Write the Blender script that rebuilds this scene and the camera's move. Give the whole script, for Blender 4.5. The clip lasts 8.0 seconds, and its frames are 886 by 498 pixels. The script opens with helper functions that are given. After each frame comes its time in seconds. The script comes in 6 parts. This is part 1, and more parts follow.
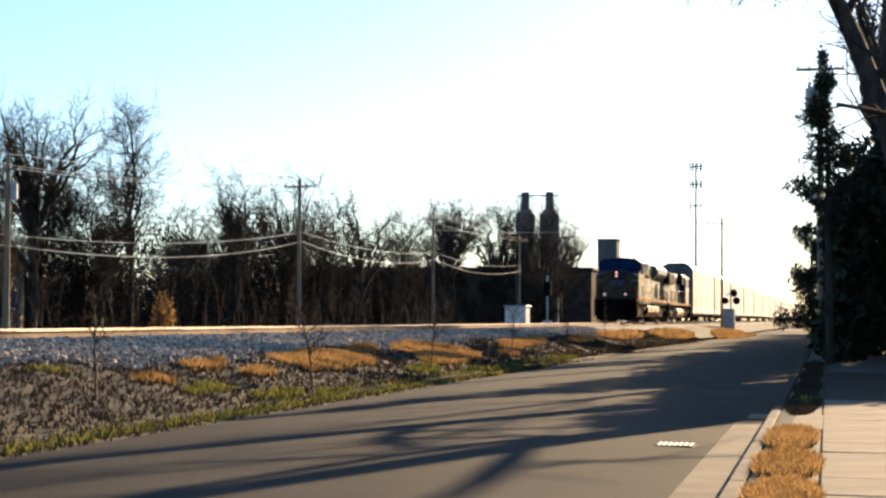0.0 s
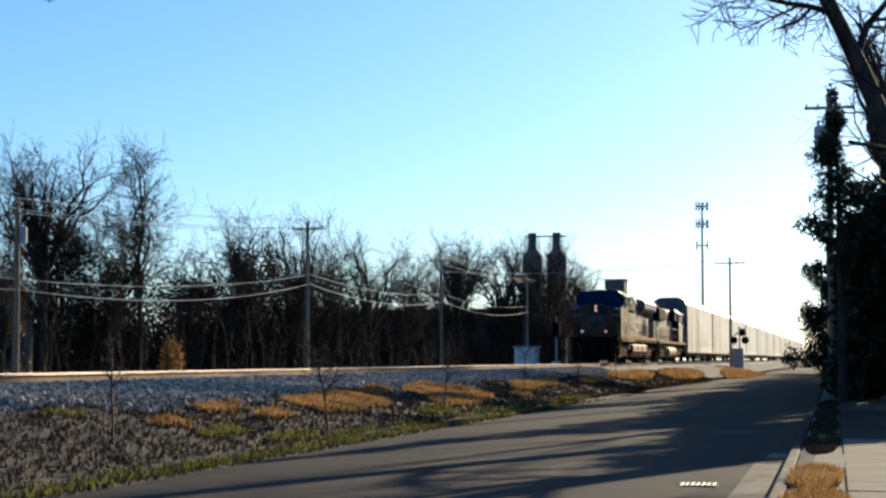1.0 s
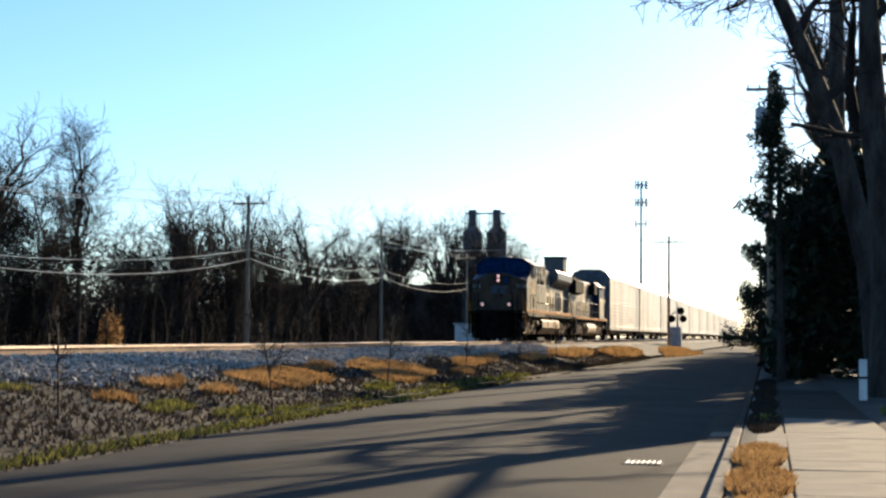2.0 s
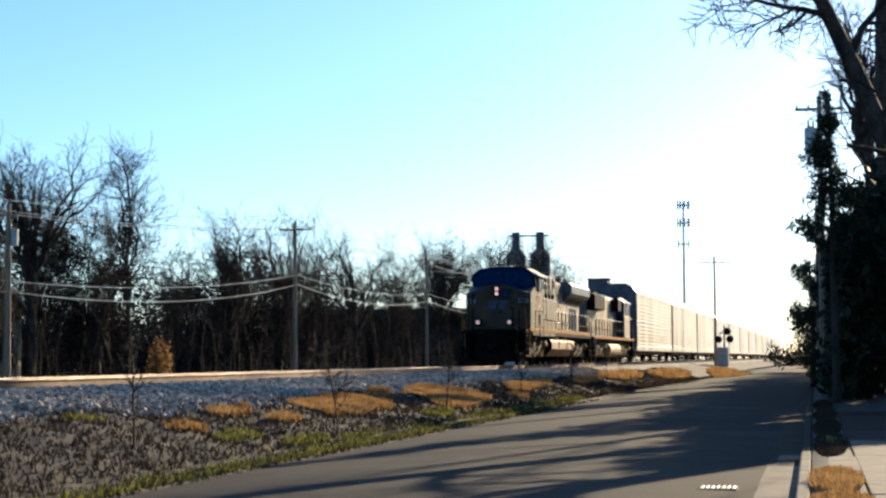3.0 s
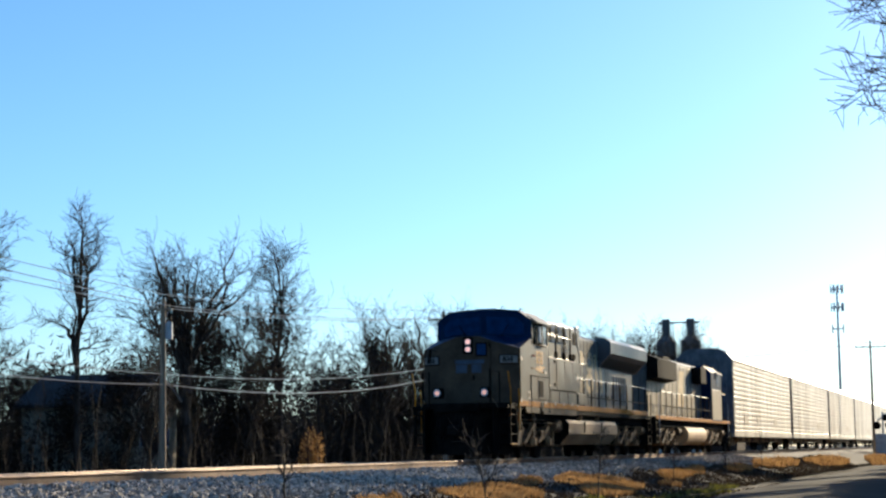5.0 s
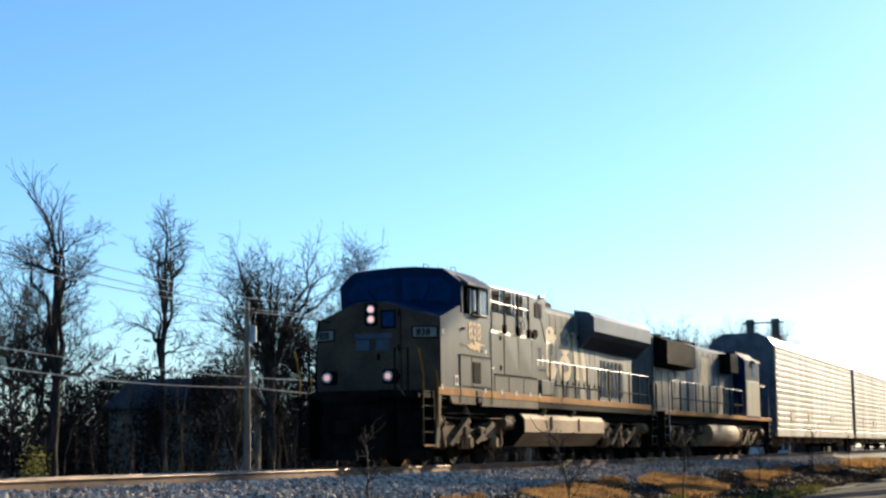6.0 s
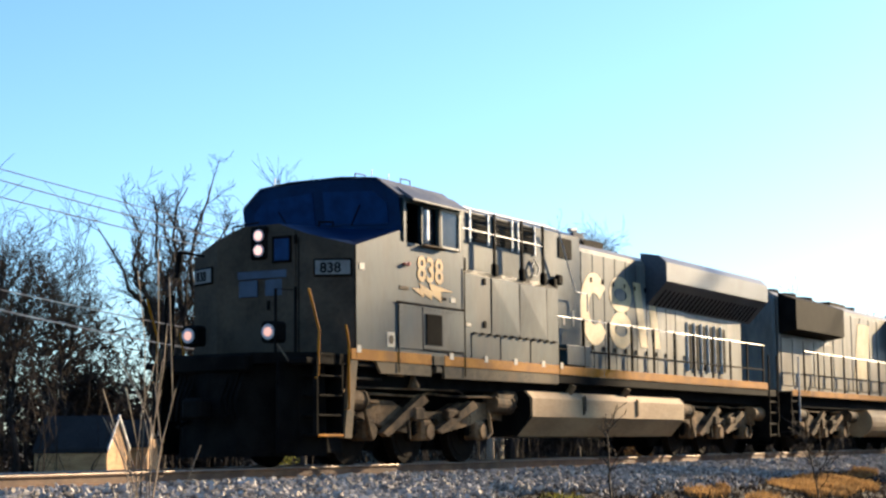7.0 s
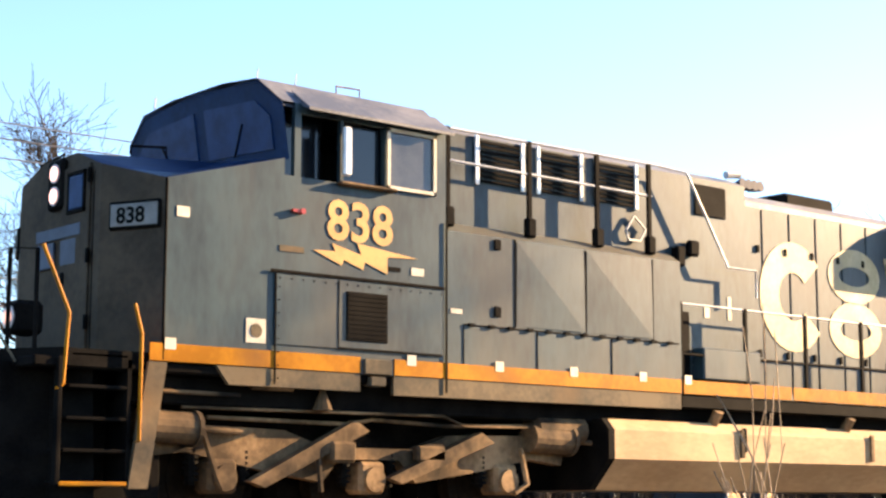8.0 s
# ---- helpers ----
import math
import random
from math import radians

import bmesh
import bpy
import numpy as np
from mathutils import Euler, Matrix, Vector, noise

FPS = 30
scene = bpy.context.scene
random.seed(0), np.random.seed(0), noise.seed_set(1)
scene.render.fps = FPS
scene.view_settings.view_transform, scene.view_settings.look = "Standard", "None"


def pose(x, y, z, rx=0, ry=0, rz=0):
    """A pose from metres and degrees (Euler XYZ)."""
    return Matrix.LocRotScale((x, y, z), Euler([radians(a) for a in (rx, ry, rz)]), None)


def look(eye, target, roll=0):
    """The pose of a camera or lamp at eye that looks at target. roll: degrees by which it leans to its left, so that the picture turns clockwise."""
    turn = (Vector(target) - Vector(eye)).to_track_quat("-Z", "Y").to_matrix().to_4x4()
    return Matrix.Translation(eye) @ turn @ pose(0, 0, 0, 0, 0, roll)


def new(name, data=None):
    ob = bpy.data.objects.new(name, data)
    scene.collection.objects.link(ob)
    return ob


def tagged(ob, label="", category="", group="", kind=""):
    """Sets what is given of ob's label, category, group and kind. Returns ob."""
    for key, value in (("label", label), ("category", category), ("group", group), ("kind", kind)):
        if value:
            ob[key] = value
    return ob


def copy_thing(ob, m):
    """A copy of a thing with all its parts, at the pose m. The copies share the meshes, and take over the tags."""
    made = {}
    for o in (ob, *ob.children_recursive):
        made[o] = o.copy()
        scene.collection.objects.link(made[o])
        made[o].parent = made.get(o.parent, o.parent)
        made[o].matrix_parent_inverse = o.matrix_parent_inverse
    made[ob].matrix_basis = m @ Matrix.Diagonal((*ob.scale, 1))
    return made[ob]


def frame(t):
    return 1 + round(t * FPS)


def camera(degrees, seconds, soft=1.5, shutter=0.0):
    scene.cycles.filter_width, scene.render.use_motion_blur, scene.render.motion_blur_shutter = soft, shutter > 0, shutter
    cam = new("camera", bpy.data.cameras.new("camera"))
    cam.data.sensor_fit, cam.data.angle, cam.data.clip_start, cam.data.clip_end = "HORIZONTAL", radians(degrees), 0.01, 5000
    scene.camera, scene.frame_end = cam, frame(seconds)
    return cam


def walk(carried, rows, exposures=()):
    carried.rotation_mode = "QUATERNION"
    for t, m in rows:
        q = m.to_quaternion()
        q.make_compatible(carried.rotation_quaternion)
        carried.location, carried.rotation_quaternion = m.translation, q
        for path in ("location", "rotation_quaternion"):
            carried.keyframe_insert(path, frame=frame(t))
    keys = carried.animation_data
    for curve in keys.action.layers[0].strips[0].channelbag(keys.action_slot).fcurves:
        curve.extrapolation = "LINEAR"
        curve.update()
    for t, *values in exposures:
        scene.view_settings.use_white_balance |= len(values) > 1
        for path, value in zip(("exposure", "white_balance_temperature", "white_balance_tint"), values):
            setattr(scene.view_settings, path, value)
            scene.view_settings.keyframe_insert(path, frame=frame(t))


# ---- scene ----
cam = camera(29.48, 8.0, soft=2.5)


def aim(x, y, z, yaw, pitch, roll):
    """A camera pose from its place, its turn from the track's direction, its tilt and its lean, in degrees."""
    return Matrix.Translation((x, y, z)) @ Matrix.Rotation(radians(yaw - 90), 4, 'Z') @ pose(0, 0, 0, 90 + pitch) @ pose(0, 0, 0, 0, 0, roll)


walk(cam, [
    (0.0, aim(0.213, -0.486, 1.578, 13.384, 2.328, 0.355)),
    (0.3, aim(0.210, -0.403, 1.576, 10.613, 1.831, 0.404)),
    (0.5, aim(0.221, -0.371, 1.572, 11.783, 4.044, 0.501)),
    (1.0, aim(0.250, -0.311, 1.565, 13.592, 3.742, -0.043)),
    (1.5, aim(0.215, -0.290, 1.571, 12.716, 4.060, 0.471)),
    (1.7, aim(0.205, -0.288, 1.571, 11.658, 2.997, 0.585)),
    (2.8, aim(-0.076, 0.182, 1.645, 11.946, 3.074, -0.422)),
    (2.9, aim(-0.097, 0.168, 1.646, 12.676, 3.321, -0.284)),
    (3.0, aim(-0.120, 0.159, 1.650, 12.910, 3.704, -0.217)),
    (3.5, aim(-0.129, 0.137, 1.648, 13.951, 5.294, -0.259)),
    (4.0, aim(-0.148, 0.115, 1.656, 15.304, 6.741, -0.018)),
    (4.5, aim(-0.119, 0.123, 1.634, 16.570, 6.850, -0.497)),
    (4.7, aim(-0.122, 0.134, 1.629, 17.115, 6.755, -0.671)),
    (5.8, aim(-0.093, 0.124, 1.600, 20.140, 6.997, -0.619)),
    (6.0, aim(-0.095, 0.131, 1.595, 20.753, 6.888, -0.841)),
    (6.2, aim(-0.075, 0.155, 1.586, 21.863, 6.744, -0.676)),
    (6.5, aim(-0.050, 0.202, 1.571, 23.897, 6.696, -0.708)),
    (6.6, aim(-0.036, 0.184, 1.574, 24.573, 6.604, -0.557)),
    (6.8, aim(-0.011, 0.157, 1.579, 26.377, 6.532, -0.545)),
    (7.0, aim(0.014, 0.139, 1.581, 28.991, 6.658, -0.670)),
    (7.5, aim(0.020, 0.071, 1.587, 37.973, 7.189, -0.736)),
    (8.0, aim(-0.057, 0.001, 1.586, 49.704, 8.562, 0.061)),
], exposures=[(0.0, 1.33, 7000, 12), (0.6, 1.28, 6800, 11), (1.0, 0.65, 5700, 5), (1.5, 0.9, 6000, 7), (2.8, 1.0, 6000, 7), (3.0, 1.0, 5900, 6), (3.6, 0.68, 5600, 4), (4.0, 0.35, 5350, 2), (4.5, 0.8, 5600, 4), (6.0, 0.92, 5700, 4), (6.5, 1.1, 5900, 6), (7.0, 1.4, 6200, 8), (7.5, 1.9, 6600, 12), (8.0, 2.4, 7400, 17)])
TRACK_Y, RAIL_Z = 15.257, 1.289
# the train's front along the track, second by second
TRAIN = [(0.0, 119.30), (0.3, 115.00), (0.5, 112.13), (1.0, 104.97), (1.5, 97.80), (1.7, 94.94), (2.8, 79.19), (2.9, 77.76), (3.0, 76.34), (3.5, 69.26), (4.0, 62.24), (4.5, 55.26), (4.7, 52.49), (5.8, 37.31), (6.0, 34.56), (6.2, 31.81), (6.5, 27.68), (6.6, 26.30), (6.8, 23.56), (7.0, 20.82), (7.5, 13.99), (8.0, 7.19)]

# ---- sky and sun ----
SUN_AZ, SUN_EL = radians(-14), radians(17)
SUN_DIR = Vector((math.cos(SUN_AZ) * math.cos(SUN_EL), math.sin(SUN_AZ) * math.cos(SUN_EL), math.sin(SUN_EL)))
world = bpy.data.worlds.new("sky")
scene.world = world
world.use_nodes = True
_n = world.node_tree.nodes
_sky = _n.new("ShaderNodeTexSky")
_sky.sky_type, _sky.sun_disc = "NISHITA", False
_sky.sun_elevation, _sky.sun_rotation = SUN_EL, radians(90) - SUN_AZ
_sky.air_density, _sky.dust_density, _sky.ozone_density = 1.0, 0.35, 5.0
world.node_tree.links.new(_sky.outputs[0], _n["Background"].inputs[0])
_n["Background"].inputs[1].default_value = 0.095
sun_data = bpy.data.lights.new("sun", "SUN")
sun_data.energy, sun_data.angle, sun_data.color = 5.0, radians(0.5), (1.0, 0.745, 0.46)
sun = new("sun", sun_data)
sun.matrix_world = look(SUN_DIR * 300, (0, 0, 0))


# ---- materials ----
def surface(name, low, high, rough=0.7, metal=0.0, scale=4.0, fine=60.0, bump=0.2, stretch=(1, 1, 1), island=0.0, spread=(0.35, 0.65), dirt=None, dirt_amount=0.0, specular=0.5, thin=0.0, dust=None, sheen=0.0):
    """A material that wanders between two colours at two scales, with fine relief; dirt lies over it in blotches."""
    m = bpy.data.materials.new(name)
    m.use_nodes = True
    nodes, links = m.node_tree.nodes, m.node_tree.links
    bsdf = nodes["Principled BSDF"]
    coord = nodes.new("ShaderNodeTexCoord")
    mapping = nodes.new("ShaderNodeMapping")
    mapping.inputs["Scale"].default_value = stretch
    links.new(coord.outputs["Object"], mapping.inputs[0])

    def grain(size, detail):
        n = nodes.new("ShaderNodeTexNoise")
        n.inputs["Scale"].default_value, n.inputs["Detail"].default_value = size, detail
        links.new(mapping.outputs[0], n.inputs["Vector"])
        return n

    big, small = grain(scale, 5.0), grain(fine, 3.0)
    add = nodes.new("ShaderNodeMath")
    add.operation = "MULTIPLY_ADD"
    links.new(small.outputs[0], add.inputs[0])
    add.inputs[1].default_value = 0.4
    links.new(big.outputs[0], add.inputs[2])
    last = add.outputs[0]
    shift = 0.2
    if island:
        geo = nodes.new("ShaderNodeNewGeometry")
        info = nodes.new("ShaderNodeObjectInfo")
        both = nodes.new("ShaderNodeMath")
        links.new(geo.outputs["Random Per Island"], both.inputs[0])
        links.new(info.outputs["Random"], both.inputs[1])
        frac = nodes.new("ShaderNodeMath")
        frac.operation = "FRACT"
        links.new(both.outputs[0], frac.inputs[0])
        more = nodes.new("ShaderNodeMath")
        more.operation = "MULTIPLY_ADD"
        links.new(frac.outputs[0], more.inputs[0])
        more.inputs[1].default_value = island
        links.new(last, more.inputs[2])
        last = more.outputs[0]
        shift += island / 2
    ramp = nodes.new("ShaderNodeMapRange")
    ramp.inputs["From Min"].default_value = spread[0] + shift
    ramp.inputs["From Max"].default_value = spread[1] + shift
    links.new(last, ramp.inputs[0])
    mix = nodes.new("ShaderNodeMix")
    mix.data_type = "RGBA"
    links.new(ramp.outputs[0], mix.inputs[0])
    mix.inputs[6].default_value, mix.inputs[7].default_value = (*low, 1), (*high, 1)
    colour = mix.outputs[2]
    if dirt:
        spots = grain(scale * 0.45, 6.0)
        cover = nodes.new("ShaderNodeMapRange")
        cover.inputs["From Min"].default_value, cover.inputs["From Max"].default_value = 0.62 - dirt_amount * 0.35, 0.8 - dirt_amount * 0.25
        links.new(spots.outputs[0], cover.inputs[0])
        over = nodes.new("ShaderNodeMix")
        over.data_type = "RGBA"
        links.new(cover.outputs[0], over.inputs[0])
        links.new(colour, over.inputs[6])
        over.inputs[7].default_value = (*dirt, 1)
        colour = over.outputs[2]
    if dust:
        # road dust thrown up from the rails, thickest low on the body, in uneven streaks
        parts = nodes.new("ShaderNodeSeparateXYZ")
        links.new(coord.outputs["Object"], parts.inputs[0])
        streak = grain(2.2, 5.0)
        level = nodes.new("ShaderNodeMath")
        level.operation = "MULTIPLY_ADD"
        links.new(streak.outputs[0], level.inputs[0])
        level.inputs[1].default_value = -1.6
        links.new(parts.outputs[2], level.inputs[2])
        amount = nodes.new("ShaderNodeMapRange")
        amount.inputs["From Min"].default_value, amount.inputs["From Max"].default_value = 1.35, 0.45
        amount.inputs["To Max"].default_value = 0.45
        links.new(level.outputs[0], amount.inputs[0])
        film = nodes.new("ShaderNodeMix")
        film.data_type = "RGBA"
        links.new(amount.outputs[0], film.inputs[0])
        links.new(colour, film.inputs[6])
        film.inputs[7].default_value = (*dust, 1)
        colour = film.outputs[2]
    links.new(colour, bsdf.inputs["Base Color"])
    bsdf.inputs["Roughness"].default_value, bsdf.inputs["Metallic"].default_value = rough, metal
    bsdf.inputs["Specular IOR Level"].default_value = specular
    if sheen:
        # fine dust that shines when seen and lit along the surface
        bsdf.inputs["Sheen Weight"].default_value, bsdf.inputs["Sheen Roughness"].default_value = sheen, 0.35
        bsdf.inputs["Sheen Tint"].default_value = (1.0, 0.82, 0.55, 1)
    if bump:
        b = nodes.new("ShaderNodeBump")
        b.inputs["Strength"].default_value, b.inputs["Distance"].default_value = bump, 0.02
        links.new(last, b.inputs["Height"])
        links.new(b.outputs[0], bsdf.inputs["Normal"])
    if thin:
        glow = nodes.new("ShaderNodeBsdfTranslucent")
        links.new(colour, glow.inputs[0])
        both = nodes.new("ShaderNodeMixShader")
        both.inputs[0].default_value = thin
        links.new(bsdf.outputs[0], both.inputs[1])
        links.new(glow.outputs[0], both.inputs[2])
        links.new(both.outputs[0], nodes["Material Output"].inputs[0])
    return m


def lamp_material(name, colour, strength):
    """A glowing lens over a dark reflector."""
    m = surface(name, (0.1, 0.08, 0.07), (0.14, 0.1, 0.09), rough=0.3, bump=0, specular=0.1)
    b = m.node_tree.nodes["Principled BSDF"]
    b.inputs["Emission Color"].default_value, b.inputs["Emission Strength"].default_value = (*colour, 1), strength
    return m


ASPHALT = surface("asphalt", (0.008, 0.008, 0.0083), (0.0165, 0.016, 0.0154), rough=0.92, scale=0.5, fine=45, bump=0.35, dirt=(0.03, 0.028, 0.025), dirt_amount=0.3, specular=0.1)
CONCRETE = surface("concrete", (0.09, 0.076, 0.056), (0.17, 0.143, 0.108), rough=0.9, scale=1.4, fine=50, bump=0.2, dirt=(0.1, 0.085, 0.065), dirt_amount=0.25, specular=0.2)
# path colour darkened to stand in for the shade beyond the trees
SHADEPATH = surface("shade_darkened_path", (0.015, 0.013, 0.0105), (0.036, 0.03, 0.023), rough=0.95, scale=1.2, fine=30, bump=0.4, dirt=(0.03, 0.022, 0.013), dirt_amount=0.5, specular=0.1)
SOIL = surface("winter_grass_soil", (0.010, 0.008, 0.006), (0.034, 0.026, 0.017), rough=0.95, scale=0.8, fine=14, bump=0.6, dirt=(0.026, 0.025, 0.011), dirt_amount=0.2)
GRAVEL = surface("ballast_bed", (0.075, 0.066, 0.057), (0.19, 0.17, 0.148), rough=0.9, scale=2.5, fine=26, bump=0.9)
STONE = surface("ballast_stone", (0.13, 0.108, 0.086), (0.5, 0.435, 0.36), rough=0.85, scale=3, fine=40, bump=0.3, island=0.7, spread=(0.2, 0.8))
TIE = surface("creosoted_wood", (0.05, 0.035, 0.026), (0.2, 0.14, 0.095), rough=0.85, scale=3, fine=30, bump=0.4, stretch=(6, 0.6, 6), island=0.3)
RAIL_STEEL = surface("rusty_rail", (0.12, 0.056, 0.024), (0.23, 0.118, 0.05), rough=0.7, metal=0.0, scale=3, fine=50, bump=0.2)
RAIL_HEAD = surface("polished_rail_head", (0.27, 0.21, 0.16), (0.4, 0.32, 0.25), rough=0.48, metal=0.85, scale=2, fine=40, bump=0.05, stretch=(0.2, 4, 4))
BARK = surface("grey_bark", (0.022, 0.018, 0.015), (0.065, 0.053, 0.043), rough=0.9, scale=3, fine=20, bump=0.5, stretch=(1, 1, 0.3), specular=0.15)
TWIG = surface("winter_twigs", (0.017, 0.0135, 0.0115), (0.052, 0.04, 0.032), rough=0.9, scale=0.6, fine=9, bump=0, island=0.4, specular=0.1)
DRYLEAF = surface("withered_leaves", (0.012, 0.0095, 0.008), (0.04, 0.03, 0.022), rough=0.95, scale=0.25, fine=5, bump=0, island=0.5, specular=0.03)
EVERGREEN = surface("evergreen_leaves", (0.01, 0.013, 0.007), (0.032, 0.04, 0.018), rough=0.7, scale=0.5, fine=5, bump=0, island=0.5, specular=0.15)
STRAW = surface("dead_grass", (0.19, 0.105, 0.04), (0.42, 0.255, 0.1), rough=0.9, scale=0.9, fine=6, bump=0, island=0.6, thin=0.5)
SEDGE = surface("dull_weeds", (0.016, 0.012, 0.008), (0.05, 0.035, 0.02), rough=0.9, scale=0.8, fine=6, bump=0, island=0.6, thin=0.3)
GRASS = surface("green_grass", (0.06, 0.07, 0.015), (0.22, 0.21, 0.045), rough=0.85, scale=1.2, fine=8, bump=0, island=0.6, thin=0.45)
POLEWOOD = surface("pole_wood", (0.14, 0.1, 0.065), (0.33, 0.245, 0.16), rough=0.85, scale=2, fine=25, bump=0.4, stretch=(5, 5, 0.4))
GALV = surface("galvanised_steel", (0.3, 0.31, 0.32), (0.46, 0.47, 0.48), rough=0.5, metal=0.4, scale=2, fine=30, bump=0.1)
WIRE = surface("cable", (0.18, 0.172, 0.165), (0.34, 0.325, 0.305), rough=0.4, metal=0.7, scale=2, fine=20, bump=0)
WHITEPAINT = surface("white_paint", (0.55, 0.54, 0.5), (0.78, 0.77, 0.73), rough=0.6, scale=1.5, fine=20, bump=0.1, dirt=(0.3, 0.27, 0.22), dirt_amount=0.2)
BLACKSTEEL = surface("black_steel", (0.0035, 0.0032, 0.003), (0.01, 0.0088, 0.0075), rough=0.75, scale=3, fine=30, bump=0.15, specular=0.03)
BODY = surface("weathered_navy_paint", (0.008, 0.023, 0.032), (0.03, 0.06, 0.07), rough=0.38, scale=1.1, fine=14, bump=0.04, stretch=(1, 1, 0.35), dirt=(0.06, 0.058, 0.05), dirt_amount=0.02, specular=0.25, dust=(0.12, 0.095, 0.06), sheen=0.22)
SKIRT = surface("dusty_sill_paint", (0.075, 0.062, 0.043), (0.16, 0.118, 0.07), rough=0.7, scale=1.6, fine=18, bump=0.05, dirt=(0.17, 0.1, 0.045), dirt_amount=0.2, specular=0.1)
ROOFBLUE = surface("blue_cab_roof", (0.002, 0.0145, 0.045), (0.004, 0.025, 0.076), rough=0.5, scale=1.4, fine=16, bump=0.05, specular=0.06)
# faded, dirty yellow with the front's shade darkened into the colour
NOSE = surface("shade_darkened_yellow_nose", (0.042, 0.032, 0.022), (0.08, 0.059, 0.039), rough=0.7, scale=1.3, fine=14, bump=0.06, dirt=(0.045, 0.038, 0.03), dirt_amount=0.45, specular=0.08)
YELLOW = surface("yellow_stripe", (0.37, 0.135, 0.006), (0.5, 0.195, 0.011), rough=0.55, scale=2.0, fine=16, bump=0.05, dirt=(0.2, 0.085, 0.02), dirt_amount=0.2, specular=0.08)
CREAM = surface("cream_lettering", (0.46, 0.33, 0.15), (0.62, 0.47, 0.24), rough=0.55, scale=2.2, fine=18, bump=0.03, dirt=(0.3, 0.24, 0.15), dirt_amount=0.2)
# dark blotches over the dust imitate the shaded gaps between truck parts
DUSTY = surface("dusty_underframe", (0.13, 0.08, 0.04), (0.36, 0.225, 0.115), rough=0.85, scale=2.2, fine=16, bump=0.1, dirt=(0.014, 0.011, 0.008), dirt_amount=0.6, specular=0.15)
TANK = surface("dust_coated_tank", (0.33, 0.2, 0.092), (0.47, 0.31, 0.155), rough=0.75, scale=1.2, fine=12, bump=0.08, stretch=(0.6, 1, 1.6))
GREYHOOD = surface("streaked_grey_hood", (0.04, 0.062, 0.07), (0.15, 0.165, 0.155), rough=0.42, scale=1.0, fine=12, bump=0.06, stretch=(2.2, 1, 0.25), dirt=(0.035, 0.034, 0.032), dirt_amount=0.35, dust=(0.13, 0.11, 0.075), sheen=0.25)
RACK = surface("faded_rack_panels", (0.56, 0.5, 0.4), (0.74, 0.68, 0.57), rough=0.55, scale=0.7, fine=10, bump=0.05, stretch=(1, 1, 0.4), dirt=(0.38, 0.32, 0.24), dirt_amount=0.3)
RACKEND = surface("rack_end_steel", (0.035, 0.04, 0.05), (0.09, 0.1, 0.12), rough=0.5, scale=1.5, fine=12, bump=0.1)
RACKROOF = surface("galvanised_rack_roof", (0.3, 0.33, 0.38), (0.46, 0.49, 0.53), rough=0.4, metal=0.4, scale=1.5, fine=12, bump=0.1)
GLASS = surface("dark_cab_glass", (0.003, 0.02, 0.066), (0.006, 0.034, 0.105), rough=0.3, bump=0, specular=0.05)
SIDEGLASS = surface("dim_side_glass", (0.004, 0.007, 0.011), (0.009, 0.013, 0.018), rough=0.12, bump=0, specular=0.5)
MIRRORGREY = surface("pale_aluminium", (0.62, 0.62, 0.6), (0.8, 0.8, 0.77), rough=0.35, metal=0.3, bump=0)
LABEL = surface("pale_decal", (0.5, 0.43, 0.31), (0.65, 0.58, 0.44), rough=0.6, scale=8, bump=0)
RED = surface("red_lens", (0.3, 0.02, 0.015), (0.4, 0.03, 0.02), rough=0.3, bump=0)
BLUEMARK = surface("blue_nose_mark", (0.016, 0.03, 0.055), (0.03, 0.052, 0.09), rough=0.6, bump=0)
HEADLIGHT = lamp_material("headlight_glow", (1.0, 0.52, 0.44), 0.66)
DIMLIGHT = lamp_material("ditch_lamp_glow", (1.0, 0.52, 0.43), 0.4)
# roof blue paled by dust and by sunlight put into the colour
ROOFDUST_SUN = surface("dusty_sunlit_blue_roof", (0.07, 0.08, 0.1), (0.16, 0.16, 0.165), rough=0.55, scale=1.6, fine=16, bump=0.05, specular=0.35)
GOLD = surface("gold_numerals", (0.42, 0.21, 0.04), (0.56, 0.3, 0.065), rough=0.55, scale=3, fine=18, bump=0.02, dirt=(0.3, 0.19, 0.08), dirt_amount=0.1)
# grime plus the shade under the side frames, both in the colour
WHEELSTEEL = surface("grimy_shade_dark_wheel_steel", (0.006, 0.005, 0.004), (0.018, 0.013, 0.009), rough=0.8, scale=3, fine=20, bump=0.15, specular=0.05)
BOARD = surface("number_board_glass", (0.11, 0.105, 0.095), (0.17, 0.165, 0.15), rough=0.5, bump=0)
BRICK = surface("dark_brick", (0.035, 0.026, 0.022), (0.07, 0.05, 0.04), rough=0.95, scale=1.0, fine=14, bump=0.2, specular=0.1)
ROOFING = surface("dark_roofing", (0.012, 0.0115, 0.0115), (0.03, 0.028, 0.027), rough=0.85, scale=0.8, fine=10, bump=0.2)
SIDING = surface("cream_siding", (0.2, 0.17, 0.12), (0.34, 0.29, 0.2), rough=0.7, scale=1.2, fine=12, bump=0.1)
ORANGEBOARD = surface("orange_cedar_boards", (0.45, 0.23, 0.085), (0.66, 0.38, 0.16), rough=0.75, scale=1.2, fine=12, bump=0.1, stretch=(1, 1, 4))
SILO = surface("silo_concrete", (0.07, 0.07, 0.072), (0.14, 0.138, 0.135), rough=0.9, scale=0.3, fine=5, bump=0.1, stretch=(1, 1, 0.2), specular=0.2)


